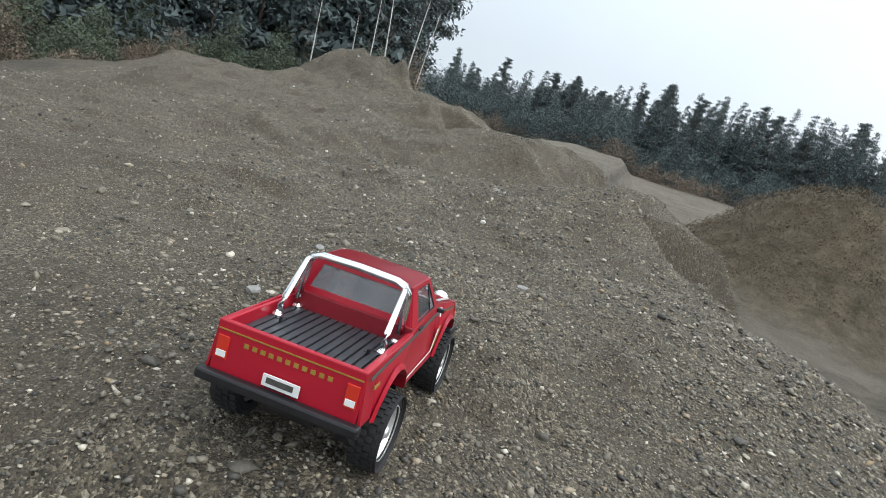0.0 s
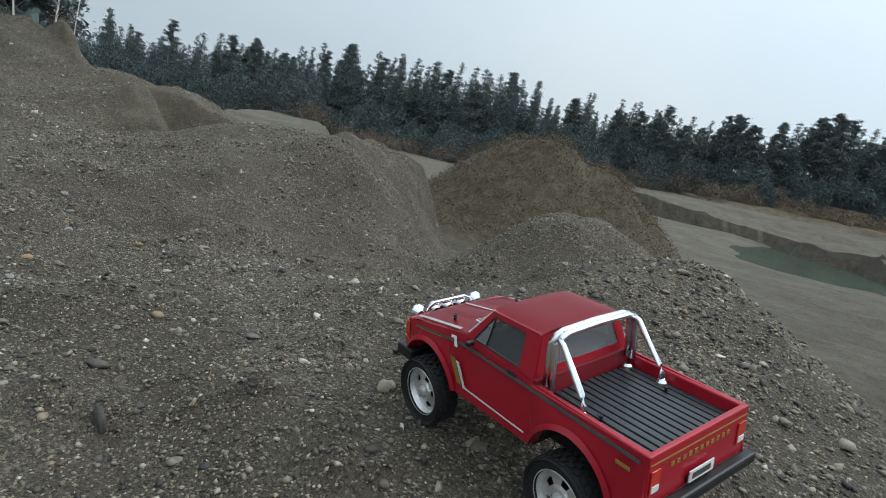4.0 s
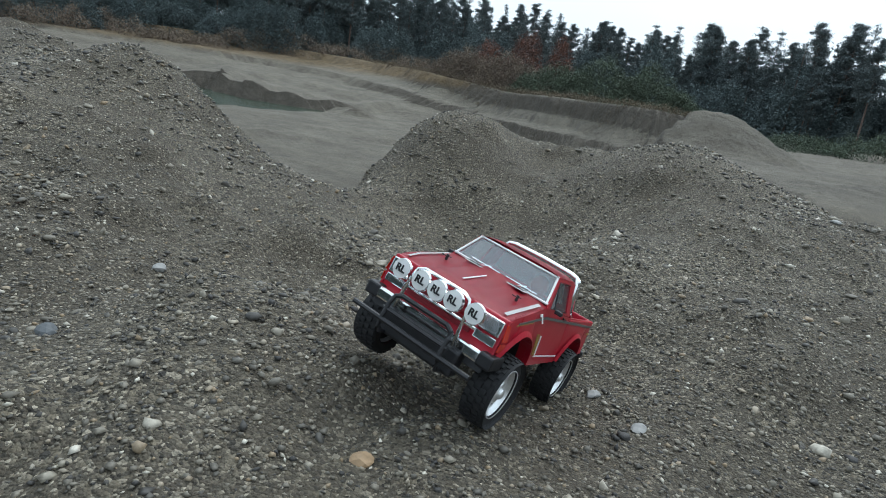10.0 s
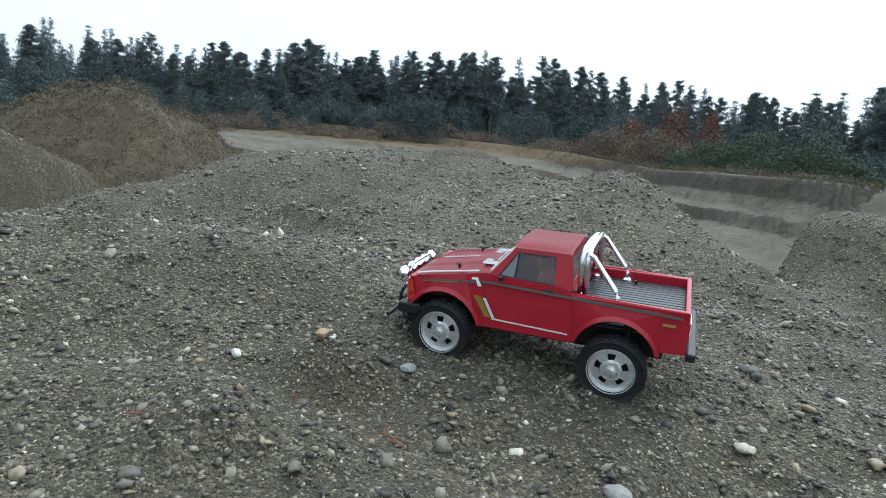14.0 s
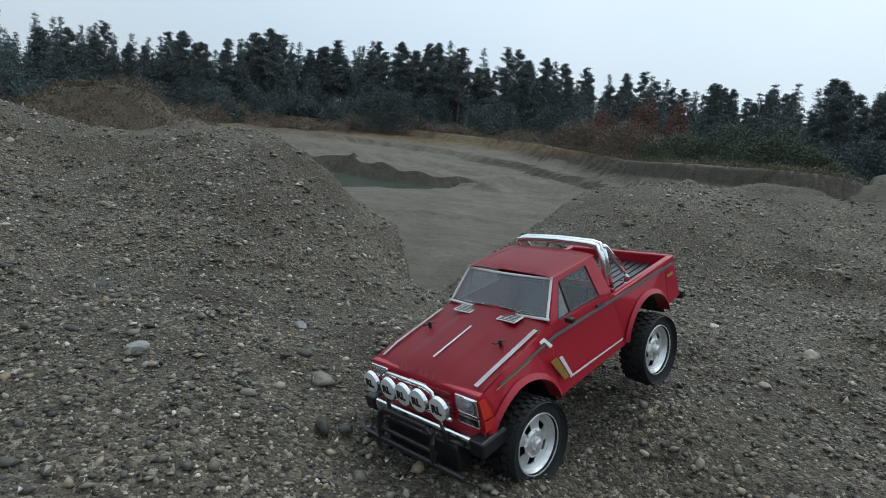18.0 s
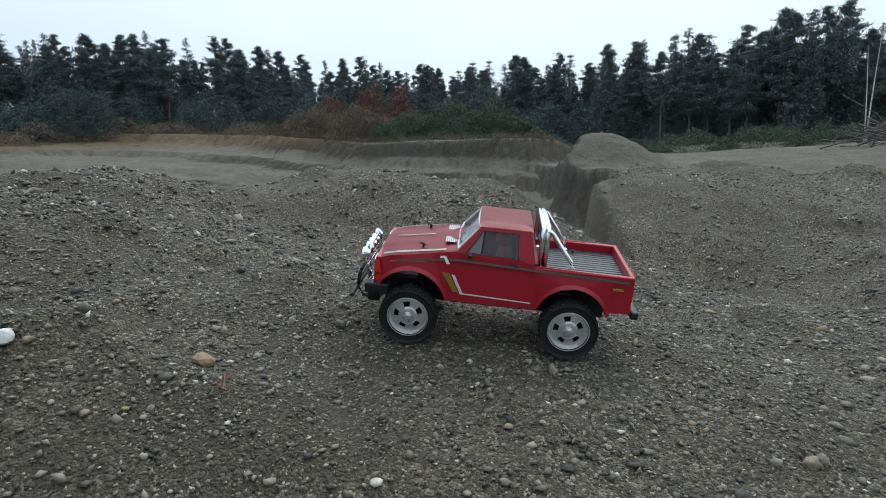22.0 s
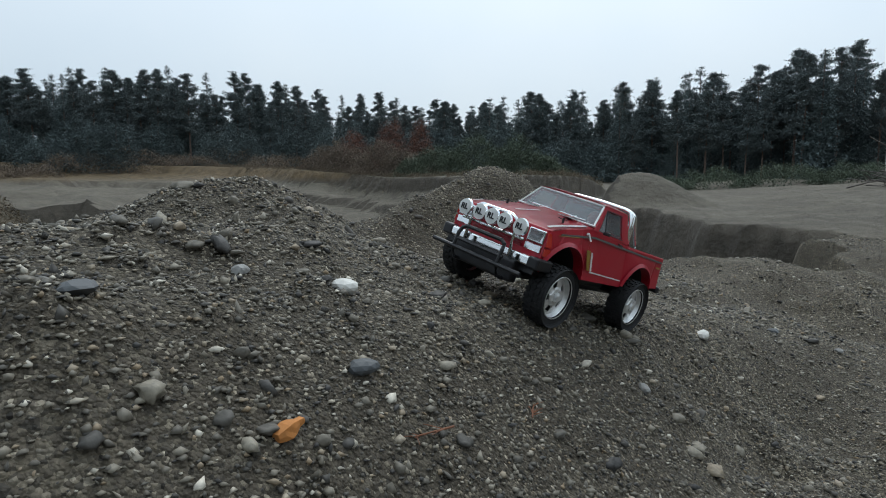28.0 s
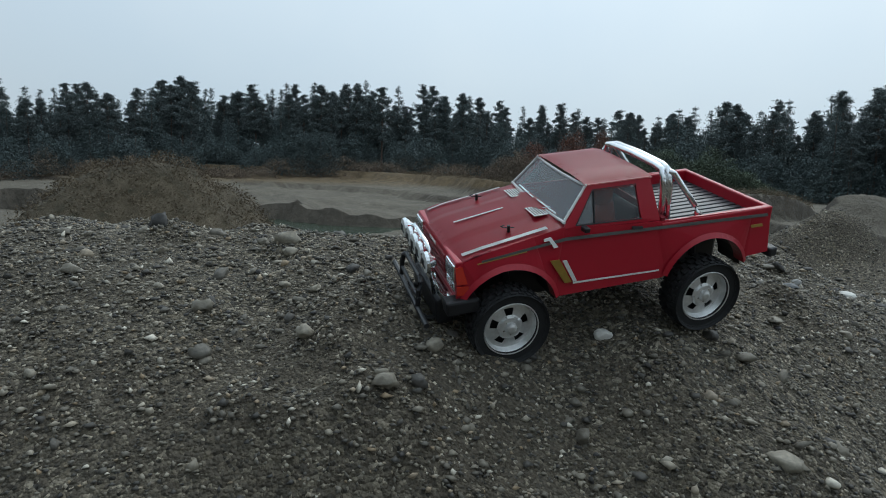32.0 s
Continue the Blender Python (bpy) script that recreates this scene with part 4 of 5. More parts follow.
def flank(x, z, out=0.0, s=1):
    return Vector((x, s * (side_y(z) + out - 0.5 * max(0, x - 0.16) ** 1.5), z))


def arc(cx, cz, r, a0, a1, n=12):
    return [(cx + r * math.cos(radians(a0 + (a1 - a0) * i / n)), cz + r * math.sin(radians(a0 + (a1 - a0) * i / n))) for i in range(n + 1)]


def hood_z(x):
    return 0.083 + (0.19 - x) * 0.155 - 6.0 * max(0, x - 0.165) ** 2


def build_wheel():
    wheel = new("wheel")
    bm = bmesh.new()
    lathe_y(bm, [(0.0325, 0.0), (0.036, 0.001), (0.043, 0.001), (0.0458, 0.003), (0.0468, 0.006), (0.0468, -0.025), (0.0455, -0.029), (0.042, -0.031), (0.035, -0.031), (0.0325, -0.03), (0.0325, 0.0)], 40)
    for k in range(30):
        for row, (y0, y1) in enumerate(((-0.0295, -0.0215), (-0.02, -0.0125), (-0.011, -0.0035), (-0.0025, 0.0022))):
            a = (k + 0.5 * (row % 2)) * math.tau / 30
            m = Matrix.Rotation(-a, 4, "Y")
            t = bmesh.new()
            box(t, 0.045 if row in (1, 2) else 0.0435, 0.0492 if row in (1, 2) else 0.0482, y0, y1, -0.0031, 0.0031)
            bmesh.ops.transform(t, matrix=m, verts=t.verts)
            off = [bm.verts.new(v.co) for v in t.verts]
            t.verts.index_update()
            for f in t.faces:
                bm.faces.new([off[v.index] for v in f.verts])
            t.free()
    tyre = part("tyre", bm, RUBBER, wheel, "black rubber tyre with knobbly tread blocks")
    bm = bmesh.new()
    lathe_y(bm, [(0.033, 0.0015), (0.0342, 0.0022), (0.0348, 0.0008), (0.0318, -0.002), (0.0302, -0.0078), (0.0296, -0.0088)], 40)
    lathe_y(bm, [(0.033, -0.029), (0.0318, -0.018), (0.0306, -0.0088)], 30)
    part("rim", bm, RIM, wheel, "silver rim ring", True)
    bm = bmesh.new()
    # dished face with five windows
    n = 60
    inner = [bm.verts.new((0.0158 * math.cos(k * math.tau / n), -0.006, 0.0158 * math.sin(k * math.tau / n))) for k in range(n)]
    ring2 = [bm.verts.new((0.0245 * math.cos(k * math.tau / n), -0.0075, 0.0245 * math.sin(k * math.tau / n))) for k in range(n)]
    outer = [bm.verts.new((0.0303 * math.cos(k * math.tau / n), -0.0085, 0.0303 * math.sin(k * math.tau / n))) for k in range(n)]
    for k in range(n):
        k2 = (k + 1) % n
        if (k % 12) >= 5:
            bm.faces.new((inner[k], inner[k2], ring2[k2], ring2[k]))
        bm.faces.new((ring2[k], ring2[k2], outer[k2], outer[k]))
    hub = lathe_y(bm, [(0.0158, -0.006), (0.0125, -0.0042), (0.0068, -0.0036), (0.0055, 0.0005), (0.0035, 0.0015), (0.0001, 0.0015)], 30)
    bmesh.ops.remove_doubles(bm, verts=bm.verts, dist=0.0002)
    bmesh.ops.solidify(bm, geom=bm.faces[:], thickness=0.0012)
    part("spoke_disc", bm, RIM, wheel, "silver five-window wheel disc")
    # black disc added as the shade behind the five windows
    bm = bmesh.new()
    lathe_y(bm, [(0.0001, -0.016), (0.0315, -0.016), (0.0315, -0.018), (0.0001, -0.018)], 24)
    part("wheel_shade_disc", bm, BLACK, wheel)
    for k in range(5):
        bm = bmesh.new()
        a = k * math.tau / 5 + 0.9
        lathe_y(bm, [(0.0012, -0.005), (0.0012, -0.002), (0.0001, -0.0018)], 6, 0.0088 * math.cos(a), 0.0088 * math.sin(a))
        part("bolt", bm, CHROME, wheel)
    return wheel


def build_car():
    car = new("toy_pickup")
    tagged(car, "red radio-controlled model pickup truck with chrome roll bar on gravel", "model truck")
    # flanks with wheel arches
    for s in (1, -1):
        bm = bmesh.new()
        low = 0.017
        rear = arc(-HALF, 0.004, 0.0585, 165, 15)
        front = arc(HALF, 0.004, 0.0605, 168, 12)
        out = [(-0.228, 0.028), (-0.226, 0.088), (-0.2, 0.0885), (-0.06, 0.091), (0.0, 0.095), (0.06, 0.1005), (0.1, hood_z(0.1) - 0.002), (0.15, hood_z(0.15) - 0.002), (0.186, hood_z(0.186) - 0.003), (0.194, 0.072), (0.196, 0.033)]
        out += [p for p in front[::-1] if True]
        out += [(0.07, low), (0.0, low), (-0.07, low)]
        out += rear[::-1]
        out += [(-0.196, 0.026)]
        # dense strips keep the flank gently curved
        slab(bm, out, 0.003, lambda u, v, w: flank(u, v, -w, s))
        bmesh.ops.triangulate(bm, faces=[f for f in bm.faces if len(f.verts) > 4])
        body = part("side_panel", bm, RED, car)
        for cx, r, a0, a1 in ((HALF, 0.0605, 168, 12), (-HALF, 0.0585, 165, 15)):
            bm = bmesh.new()
            lip = arc(cx, 0.004, r, a0, a1, 20)
            lip2 = arc(cx, 0.004, r + 0.006, a0, a1, 20)
            va = [bm.verts.new(flank(x, z, 0.0042, s)) for x, z in lip]
            vb = [bm.verts.new(flank(x, z, 0.0008, s)) for x, z in lip2]
            vc = [bm.verts.new(flank(x, z, -0.014, s)) for x, z in lip]
            for i in range(20):
                bm.faces.new((va[i], va[i + 1], vb[i + 1], vb[i]))
                bm.faces.new((va[i], va[i + 1], vc[i + 1], vc[i]))
            part("wheel_arch_lip", bm, RED, body, "flared red arch edge")
            bm = bmesh.new()
            n = 14
            pts = arc(cx, 0.004, r + 0.0025, a0 + 8, a1 - 8, n)
            v0 = [bm.verts.new((x, s * 0.086, z)) for x, z in pts]
            v1 = [bm.verts.new((x, s * 0.045, z)) for x, z in pts]
            for i in range(n):
                bm.faces.new((v0[i], v0[i + 1], v1[i + 1], v1[i]))
            part("wheel_well", bm, BLACK, body)
    # hood, front
    bm = bmesh.new()

    def hood(u, v):
        x, y = 0.058 + 0.136 * u, (v * 2 - 1)
        w = side_y(hood_z(x)) - 0.5 * max(0, x - 0.16) ** 1.5
        crown = 0.006 * (1 - y * y) + (0.0022 if abs(y) < 0.42 else 0.0)
        return (x, y * w, hood_z(x) - 0.002 + crown * (1 - 0.4 * u))

    grid_sheet(bm, 16, 26, hood, -0.002)
    part("hood", bm, RED, car, smooth=True)
    bm = bmesh.new()
    box(bm, 0.186, 0.1945, -0.088, 0.088, 0.031, 0.0795, 0.002)
    front = part("front_panel", bm, RED, car)
    for k in range(4):
        bm = bmesh.new()
        box(bm, 0.194, 0.1975, -0.05, 0.05, 0.042 + k * 0.0085, 0.0475 + k * 0.0085, 0.001)
        part("grille_bar", bm, RED_DARK, front)
    bm = bmesh.new()
    for k in range(6):
        box(bm, 0.1972, 0.198, -0.0135 + k * 0.0046, -0.0103 + k * 0.0046, 0.071, 0.0745)
    part("nose_badge", bm, WHITE, front, "row of small white marks")
    for s in (1, -1):
        bm = bmesh.new()
        box(bm, 0.1935, 0.1975, s * 0.056, s * 0.0865, 0.055, 0.0755, 0.0015)
        hl = part("headlight", bm, CHROME, front, "square clear headlight in chrome frame")
        bm = bmesh.new()
        box(bm, 0.1973, 0.199, s * 0.059, s * 0.081, 0.0575, 0.073, 0.0008)
        part("lens", bm, GLASSY, hl)
        bm = bmesh.new()
        box(bm, 0.1935, 0.1972, s * 0.056, s * 0.0862, 0.042, 0.053, 0.0012)
        part("parking_light", bm, CHROME, front, "clear rectangular parking light")
        bm = bmesh.new()
        slab(bm, [(0.183, 0.054), (0.1955, 0.054), (0.1955, 0.074), (0.1875, 0.074)], 0.0012, lambda u, v, w: flank(u, v, w + 0.0003, s))
        part("side_marker", bm, LAMP_RED, front, "orange-red wrap-around marker lens")
        bm = bmesh.new()
        slab(bm, [(0.18, 0.04), (0.1955, 0.04), (0.1955, 0.051), (0.182, 0.051)], 0.0012, lambda u, v, w: flank(u, v, w + 0.0003, s))
        part("side_marker", bm, LAMP_RED, front, "dark red lower marker lens")
    # cab
    wb, wt, rt = (0.06, 0.1035), (0.026, 0.1425), (-0.056, 0.143)

    def cab_y(z):
        return side_y(0.095) - 0.33 * max(0, z - 0.095)

    bm = bmesh.new()

    def roof(u, v):
        x, y = wt[0] + 0.004 + (rt[0] - wt[0] - 0.007) * u, v * 2 - 1
        return (x, y * (cab_y(0.143) + 0.0008), 0.1448 + 0.0042 * (1 - y ** 4) * (1 - (2 * u - 1) ** 4 * 0.6) - 0.0022 * abs(y) ** 6)

    grid_sheet(bm, 10, 16, roof, 0.003)
    part("roof", bm, RED, car, smooth=True)
    for s in (1, -1):
        # door frame round the side window: outer outline with a hole
        bm = bmesh.new()
        outer = [(0.062, 0.099), (wt[0], 0.1435), (rt[0], 0.1435), (-0.066, 0.0915)]
        inner = [(0.047, 0.1005), (0.0215, 0.1365), (-0.036, 0.1365), (-0.04, 0.0975)]
        P = lambda u, v, w: Vector((u, s * (cab_y(v) - w), v))
        for w0, w1 in ((0, 0.0035),):
            o0, i0 = [bm.verts.new(P(u, v, w0)) for u, v in outer], [bm.verts.new(P(u, v, w0)) for u, v in inner]
            o1, i1 = [bm.verts.new(P(u, v, w1)) for u, v in outer], [bm.verts.new(P(u, v, w1)) for u, v in inner]
            for k in range(4):
                k2 = (k + 1) % 4
                bm.faces.new((o0[k], o0[k2], i0[k2], i0[k]))
                bm.faces.new((o1[k], o1[k2], i1[k2], i1[k]))
                bm.faces.new((i0[k], i0[k2], i1[k2], i1[k]))
                bm.faces.new((o0[k], o0[k2], o1[k2], o1[k]))
        door = part("door_frame", bm, RED, car)
        bm = bmesh.new()
        tri = [(0.047, 0.1005), (0.0215, 0.1365), (0.0185, 0.1365), (0.0185, 0.0995)]
        tube(bm, [P(0.046, 0.1, 0.001), P(0.021, 0.137, 0.001), P(-0.0365, 0.137, 0.001), P(-0.041, 0.097, 0.001), P(0.046, 0.1, 0.001)], 0.0012, 6, False)
        tube(bm, [P(0.022, 0.0985, 0.001), P(0.0195, 0.1365, 0.001)], 0.0011, 6)
        part("window_seal", bm, BLACK, door, "black rubber window seal")
        bm = bmesh.new()
        slab(bm, [(0.047, 0.1005), (0.0215, 0.1365), (0.0195, 0.1365), (0.0215, 0.099)], 0.0006, lambda u, v, w: P(u, v, 0.0015 + w))
        part("vent_pane", bm, GLASSY, door)
        bm = bmesh.new()
        slab(bm, [(0.0215, 0.099), (0.0195, 0.1365), (-0.036, 0.1365), (-0.04, 0.0975)], 0.0006, lambda u, v, w: P(u, v, 0.0017 + w))
        part("side_pane", bm, CLEAR_PANE, door)
        bm = bmesh.new()
        box(bm, 0.036, 0.043, s * 0.089, s * 0.1, 0.0965, 0.1025, 0.0012)
        part("mirror", bm, BLACK, door, "small black door mirror")
        bm = bmesh.new()
        slab(bm, [(-0.04, 0.0865), (-0.026, 0.088), (-0.026, 0.0905), (-0.04, 0.089)], 0.002, lambda u, v, w: flank(u, v, w, s))
        part("door_handle", bm, BLACK, door, "black door handle")
    # windscreen: pane, light frame, wipers
    def screen(u, v, w=0.0):
        y, k = u * 2 - 1, v
        x, z = wb[0] + (wt[0] - wb[0]) * k, wb[1] + (wt[1] - wb[1]) * k
        hw = cab_y(z) - 0.001
        bow = 0.004 * (1 - y * y)
        return Vector((x + bow + w * 0.75, y * hw, z + w * 0.65))

    bm = bmesh.new()
    grid_sheet(bm, 10, 6, lambda u, v: screen(0.03 + 0.94 * u, 0.05 + 0.9 * v))
    ws = part("windscreen", bm, GLASSY, car, "clear windscreen with the sky's sheen in its grey", True)
    for pts in ([(u / 10, 0.03) for u in range(11)], [(u / 10, 0.97) for u in range(11)], [(0.015, v / 6) for v in range(7)], [(0.985, v / 6) for v in range(7)]):
        bm = bmesh.new()
        tube(bm, [screen(u, v, 0.0006) for u, v in pts], 0.0017, 8)
        part("screen_trim", bm, WHITE, ws, "silver-white screen surround")
    for y0 in (0.28, 0.66):
        bm = bmesh.new()
        tube(bm, [screen(y0 + 0.02, 0.02, 0.003), screen(y0 + 0.11, 0.16, 0.0035)], 0.0009, 6)
        tube(bm, [screen(y0 - 0.1, 0.12, 0.0032), screen(y0 + 0.22, 0.1, 0.0032)], 0.0009, 6)
        part("wiper", bm, CHROME, ws, "silver wiper")
    # back of the cab with its window, red bulkhead
    bm = bmesh.new()
    outer = [(-0.082, 0.094), (-0.0655, 0.1425), (0.0655, 0.1425), (0.082, 0.094)]
    inner = [(-0.066, 0.103), (-0.056, 0.136), (0.056, 0.136), (0.066, 0.103)]
    Q = lambda u, v, w: Vector((rt[0] - (0.143 - v) * 0.2 - 0.001 + w, u, v))
    o0, i0 = [bm.verts.new(Q(u, v, 0)) for u, v in outer], [bm.verts.new(Q(u, v, 0)) for u, v in inner]
    o1, i1 = [bm.verts.new(Q(u, v, 0.003)) for u, v in outer], [bm.verts.new(Q(u, v, 0.003)) for u, v in inner]
    for k in range(4):
        k2 = (k + 1) % 4
        for f in ((o0[k], o0[k2], i0[k2], i0[k]), (o1[k], o1[k2], i1[k2], i1[k]), (i0[k], i0[k2], i1[k2], i1[k]), (o0[k], o0[k2], o1[k2], o1[k])):
            bm.faces.new(f)
    back = part("cab_back", bm, RED, car)
    bm = bmesh.new()
    slab(bm, inner, 0.0006, lambda u, v, w: Q(u, v, 0.001 + w))
    part("rear_pane", bm, GLASSY, back)
    bm = bmesh.new()
    box(bm, -0.0725, -0.0665, -0.086, 0.086, 0.03, 0.0955, 0.001)
    part("bulkhead", bm, RED_DARK, car)
    bm = bmesh.new()
    box(bm, -0.062, 0.058, -0.083, 0.083, 0.028, 0.034)
    box(bm, 0.05, 0.058, -0.083, 0.083, 0.034, 0.1)
    box(bm, -0.05, -0.012, -0.06, 0.06, 0.034, 0.058, 0.004)
    box(bm, -0.056, -0.046, -0.06, 0.06, 0.05, 0.1, 0.004)
    part("cab_interior", bm, BEDLINER, car, "dark grey bench and dashboard")
    # bed
    bm = bmesh.new()
    box(bm, -0.222, -0.072, -0.079, 0.079, 0.066, 0.0705)
    bed = part("bed_floor", bm, GROOVE, car, "black bed floor")
    for k in range(14):
        y = -0.074 + k * 0.0114
        bm = bmesh.new()
        box(bm, -0.2215, -0.074, y - 0.0043, y + 0.0043, 0.0708, 0.0738, 0.0008)
        part("bed_rib", bm, BEDLINER, bed)
    for s in (1, -1):
        bm = bmesh.new()
        box(bm, -0.2265, -0.066, s * 0.079, s * 0.0885, 0.0655, 0.0885, 0.002)
        part("bed_rail", bm, RED, car)
    bm = bmesh.new()
    box(bm, -0.2285, -0.2215, -0.0885, 0.0885, 0.029, 0.0885, 0.0018)
    gate = part("tailgate", bm, RED, car)
    bm = bmesh.new()
    for k in range(11):
        y = 0.05 - k * 0.01
        box(bm, -0.2292, -0.2284, y - 0.0028, y + 0.0028, 0.0655, 0.0705)
    part("gate_lettering", bm, GOLD, gate, "row of small gold letter marks")
    bm = bmesh.new()
    box(bm, -0.2292, -0.2284, -0.086, 0.086, 0.0775, 0.079)
    part("gate_stripe", bm, GOLD, gate)
    for s in (1, -1):
        bm = bmesh.new()
        box(bm, -0.2302, -0.2284, s * 0.07, s * 0.0845, 0.045, 0.0715, 0.0006)
        tl = part("tail_light", bm, LAMP_RED, car, "dark red tail light with white reversing lens")
        bm = bmesh.new()
        box(bm, -0.231, -0.2301, s * 0.0715, s * 0.083, 0.0475, 0.055, 0.0004)
        part("reversing_lens", bm, WHITE, tl)
    bm = bmesh.new()
    box(bm, -0.2335, -0.2318, -0.022, 0.022, 0.036, 0.0495, 0.0004)
    plate = part("number_plate", bm, WHITE, car, "white plate with dark bars")
    bm = bmesh.new()
    box(bm, -0.2341, -0.2334, -0.015, 0.017, 0.04, 0.0465)
    part("plate_bar", bm, GREY_LINE, plate)
    bm = bmesh.new()
    box(bm, -0.2318, -0.2284, -0.02, 0.02, 0.034, 0.04)
    part("plate_bracket", bm, BLACK, car)
    bm = bmesh.new()
    box(bm, -0.242, -0.229, -0.097, 0.097, 0.0195, 0.0325, 0.003)
    part("rear_bumper", bm, BLACK, car, "black rear bumper")
    # roll bar
    for dx in (-0.004, 0.004):
        bm = bmesh.new()
        x = -0.079 + dx
        hoop = [(x, 0.073, 0.088), (x, 0.071, 0.125), (x, 0.069, 0.14), (x, 0.063, 0.148), (x, 0.052, 0.151), (x, 0, 0.1525), (x, -0.052, 0.151), (x, -0.063, 0.148), (x, -0.069, 0.14), (x, -0.071, 0.125), (x, -0.073, 0.088)]
        tube(bm, hoop, 0.0042, 12)
        bar = part("roll_bar", bm, CHROME, car, "chrome roll bar", True)
    bm = bmesh.new()
    box(bm, -0.0835, -0.0745, -0.056, 0.056, 0.149, 0.1535, 0.001)
    part("bar_cover", bm, WHITE, car, "bright white top of the roll bar")
    for s in (1, -1):
        bm = bmesh.new()
        tube(bm, [(-0.083, s * 0.066, 0.146), (-0.09, s * 0.067, 0.143), (-0.125, s * 0.069, 0.098), (-0.13, s * 0.07, 0.088), (-0.13, s * 0.07, 0.075)], 0.0038, 12)
        st = part("roll_bar_stay", bm, CHROME, car, "chrome diagonal stay", True)
        for x in (-0.13, -0.079):
            bm = bmesh.new()
            lathe = [(0.0075, 0.0), (0.0075, 0.003), (0.005, 0.006)]
            rings = [[bm.verts.new((x + r * math.cos(k * math.tau / 12), s * 0.071 + r * math.sin(k * math.tau / 12), 0.0737 + z)) for k in range(12)] for r, z in lathe]
            for r0, r1 in zip(rings, rings[1:]):
                for k in range(12):
                    bm.faces.new((r0[k], r0[(k + 1) % 12], r1[(k + 1) % 12], r1[k]))
            bm.faces.new(rings[-1])
            part("bar_foot", bm, CHROME, st)
    # body posts with pins
    for x, y, z in ((0.12, 0.058, hood_z(0.12) + 0.0015), (0.12, -0.058, hood_z(0.12) + 0.0015), (-0.145, 0.058, 0.073), (-0.145, -0.058, 0.073)):
        bm = bmesh.new()
        tube(bm, [(x, y, z - 0.004), (x, y, z + 0.007)], 0.0021, 8)
        tube(bm, [(x - 0.006, y + 0.003, z + 0.0045), (x + 0.006, y - 0.001, z + 0.0045), (x + 0.008, y - 0.005, z + 0.005), (x + 0.003, y - 0.006, z + 0.005)], 0.0007, 5)
        part("body_pin", bm, BLACK, car, "black body post with clip")
    # decals
    for s in (1, -1):
        for nm, mat, pts, lab in (
            ("stripe_gold", GOLD, [(0.0625, 0.034), (0.0535, 0.034), (0.0705, 0.066), (0.0825, 0.066)], "gold slanted block"),
            ("stripe_white", WHITE, [(0.0515, 0.034), (0.0465, 0.034), (0.0615, 0.064), (0.067, 0.064)], "white slanted bar"),
            ("sill_line", WHITE, [(0.0515, 0.031), (-0.066, 0.0275), (-0.066, 0.0295), (0.0515, 0.0335)], "thin pale sill line"),
            ("belt_line", GREY_LINE, [(0.165, 0.0765), (0.06, 0.086), (-0.22, 0.0775), (-0.22, 0.081), (0.06, 0.0895), (0.165, 0.0785)], "dark belt line"),
            ("belt_line_gold", GOLD, [(0.17, 0.0748), (0.11, 0.0805), (0.11, 0.0815), (0.17, 0.0758)], "thin gold line"),
            ("rear_mark", GOLD, [(-0.212, 0.066), (-0.195, 0.066), (-0.194, 0.0695), (-0.211, 0.0695)], "small gold mark"),
        ):
            bm = bmesh.new()
            slab(bm, pts, 0.0006, lambda u, v, w: flank(u, v, w + 0.0002, s))
            part(nm, bm, mat, car, lab)
        bm = bmesh.new()
        a = [(0.184, 0.0795), (0.085, 0.0797), (0.075, 0.0805), (0.07, 0.084)]
        H = lambda x, y: Vector((x, s * y, hood_z(x) + 0.0006 + 0.0046 * (1 - (y / 0.083) ** 2)))
        v0 = [bm.verts.new(H(x, y - 0.0052)) for x, y in ((0.184, 0.079), (0.16, 0.0805), (0.12, 0.08), (0.09, 0.0795), (0.08, 0.0795))]
        v1 = [bm.verts.new(H(x, y) - Vector((0, 0, 0.0004))) for x, y in ((0.184, 0.079), (0.16, 0.0805), (0.12, 0.08), (0.09, 0.0795), (0.08, 0.0795))]
        for k in range(4):
            bm.faces.new((v0[k], v0[k + 1], v1[k + 1], v1[k]))
        bmesh.ops.solidify(bm, geom=bm.faces[:], thickness=-0.0008)
        part("hood_edge_stripe", bm, WHITE, car, "white hood edge stripe")
        bm = bmesh.new()
        slab(bm, [(0.088, 0.0915), (0.079, 0.0925), (0.071, 0.0805), (0.0765, 0.08), (0.0815, 0.089), (0.088, 0.0885)], 0.0008, lambda u, v, w: flank(u, v, w + 0.0003, s))
        part("stripe_hook", bm, WHITE, car, "white stripe end")
        bm = bmesh.new()
        box(bm, 0.066, 0.084, s * 0.022, s * 0.05, hood_z(0.075) + 0.0045, hood_z(0.075) + 0.0055)
        vent = part("cowl_vent", bm, WHITE, car, "pale cowl vent grid")
        bm = bmesh.new()
        for k in range(5):
            box(bm, 0.0672 + k * 0.0034, 0.0688 + k * 0.0034, s * 0.024, s * 0.048, hood_z(0.075) + 0.0053, hood_z(0.075) + 0.006)
        part("vent_slot", bm, GREY_LINE, vent)
    bm = bmesh.new()
    box(bm, 0.105, 0.17, -0.0011, 0.0011, 0, 0.0008)
    for v in bm.verts:
        v.co.z += hood_z(v.co.x) + 0.0052
    part("hood_stripe", bm, WHITE, car, "white centre stripe")
    # front bumper, light bar with five lamps, bull bar
    bm = bmesh.new()
    box(bm, 0.193, 0.208, -0.096, 0.096, 0.019, 0.034, 0.003)
    fb = part("front_bumper", bm, CHROME, car, "chrome front bumper with black ends")
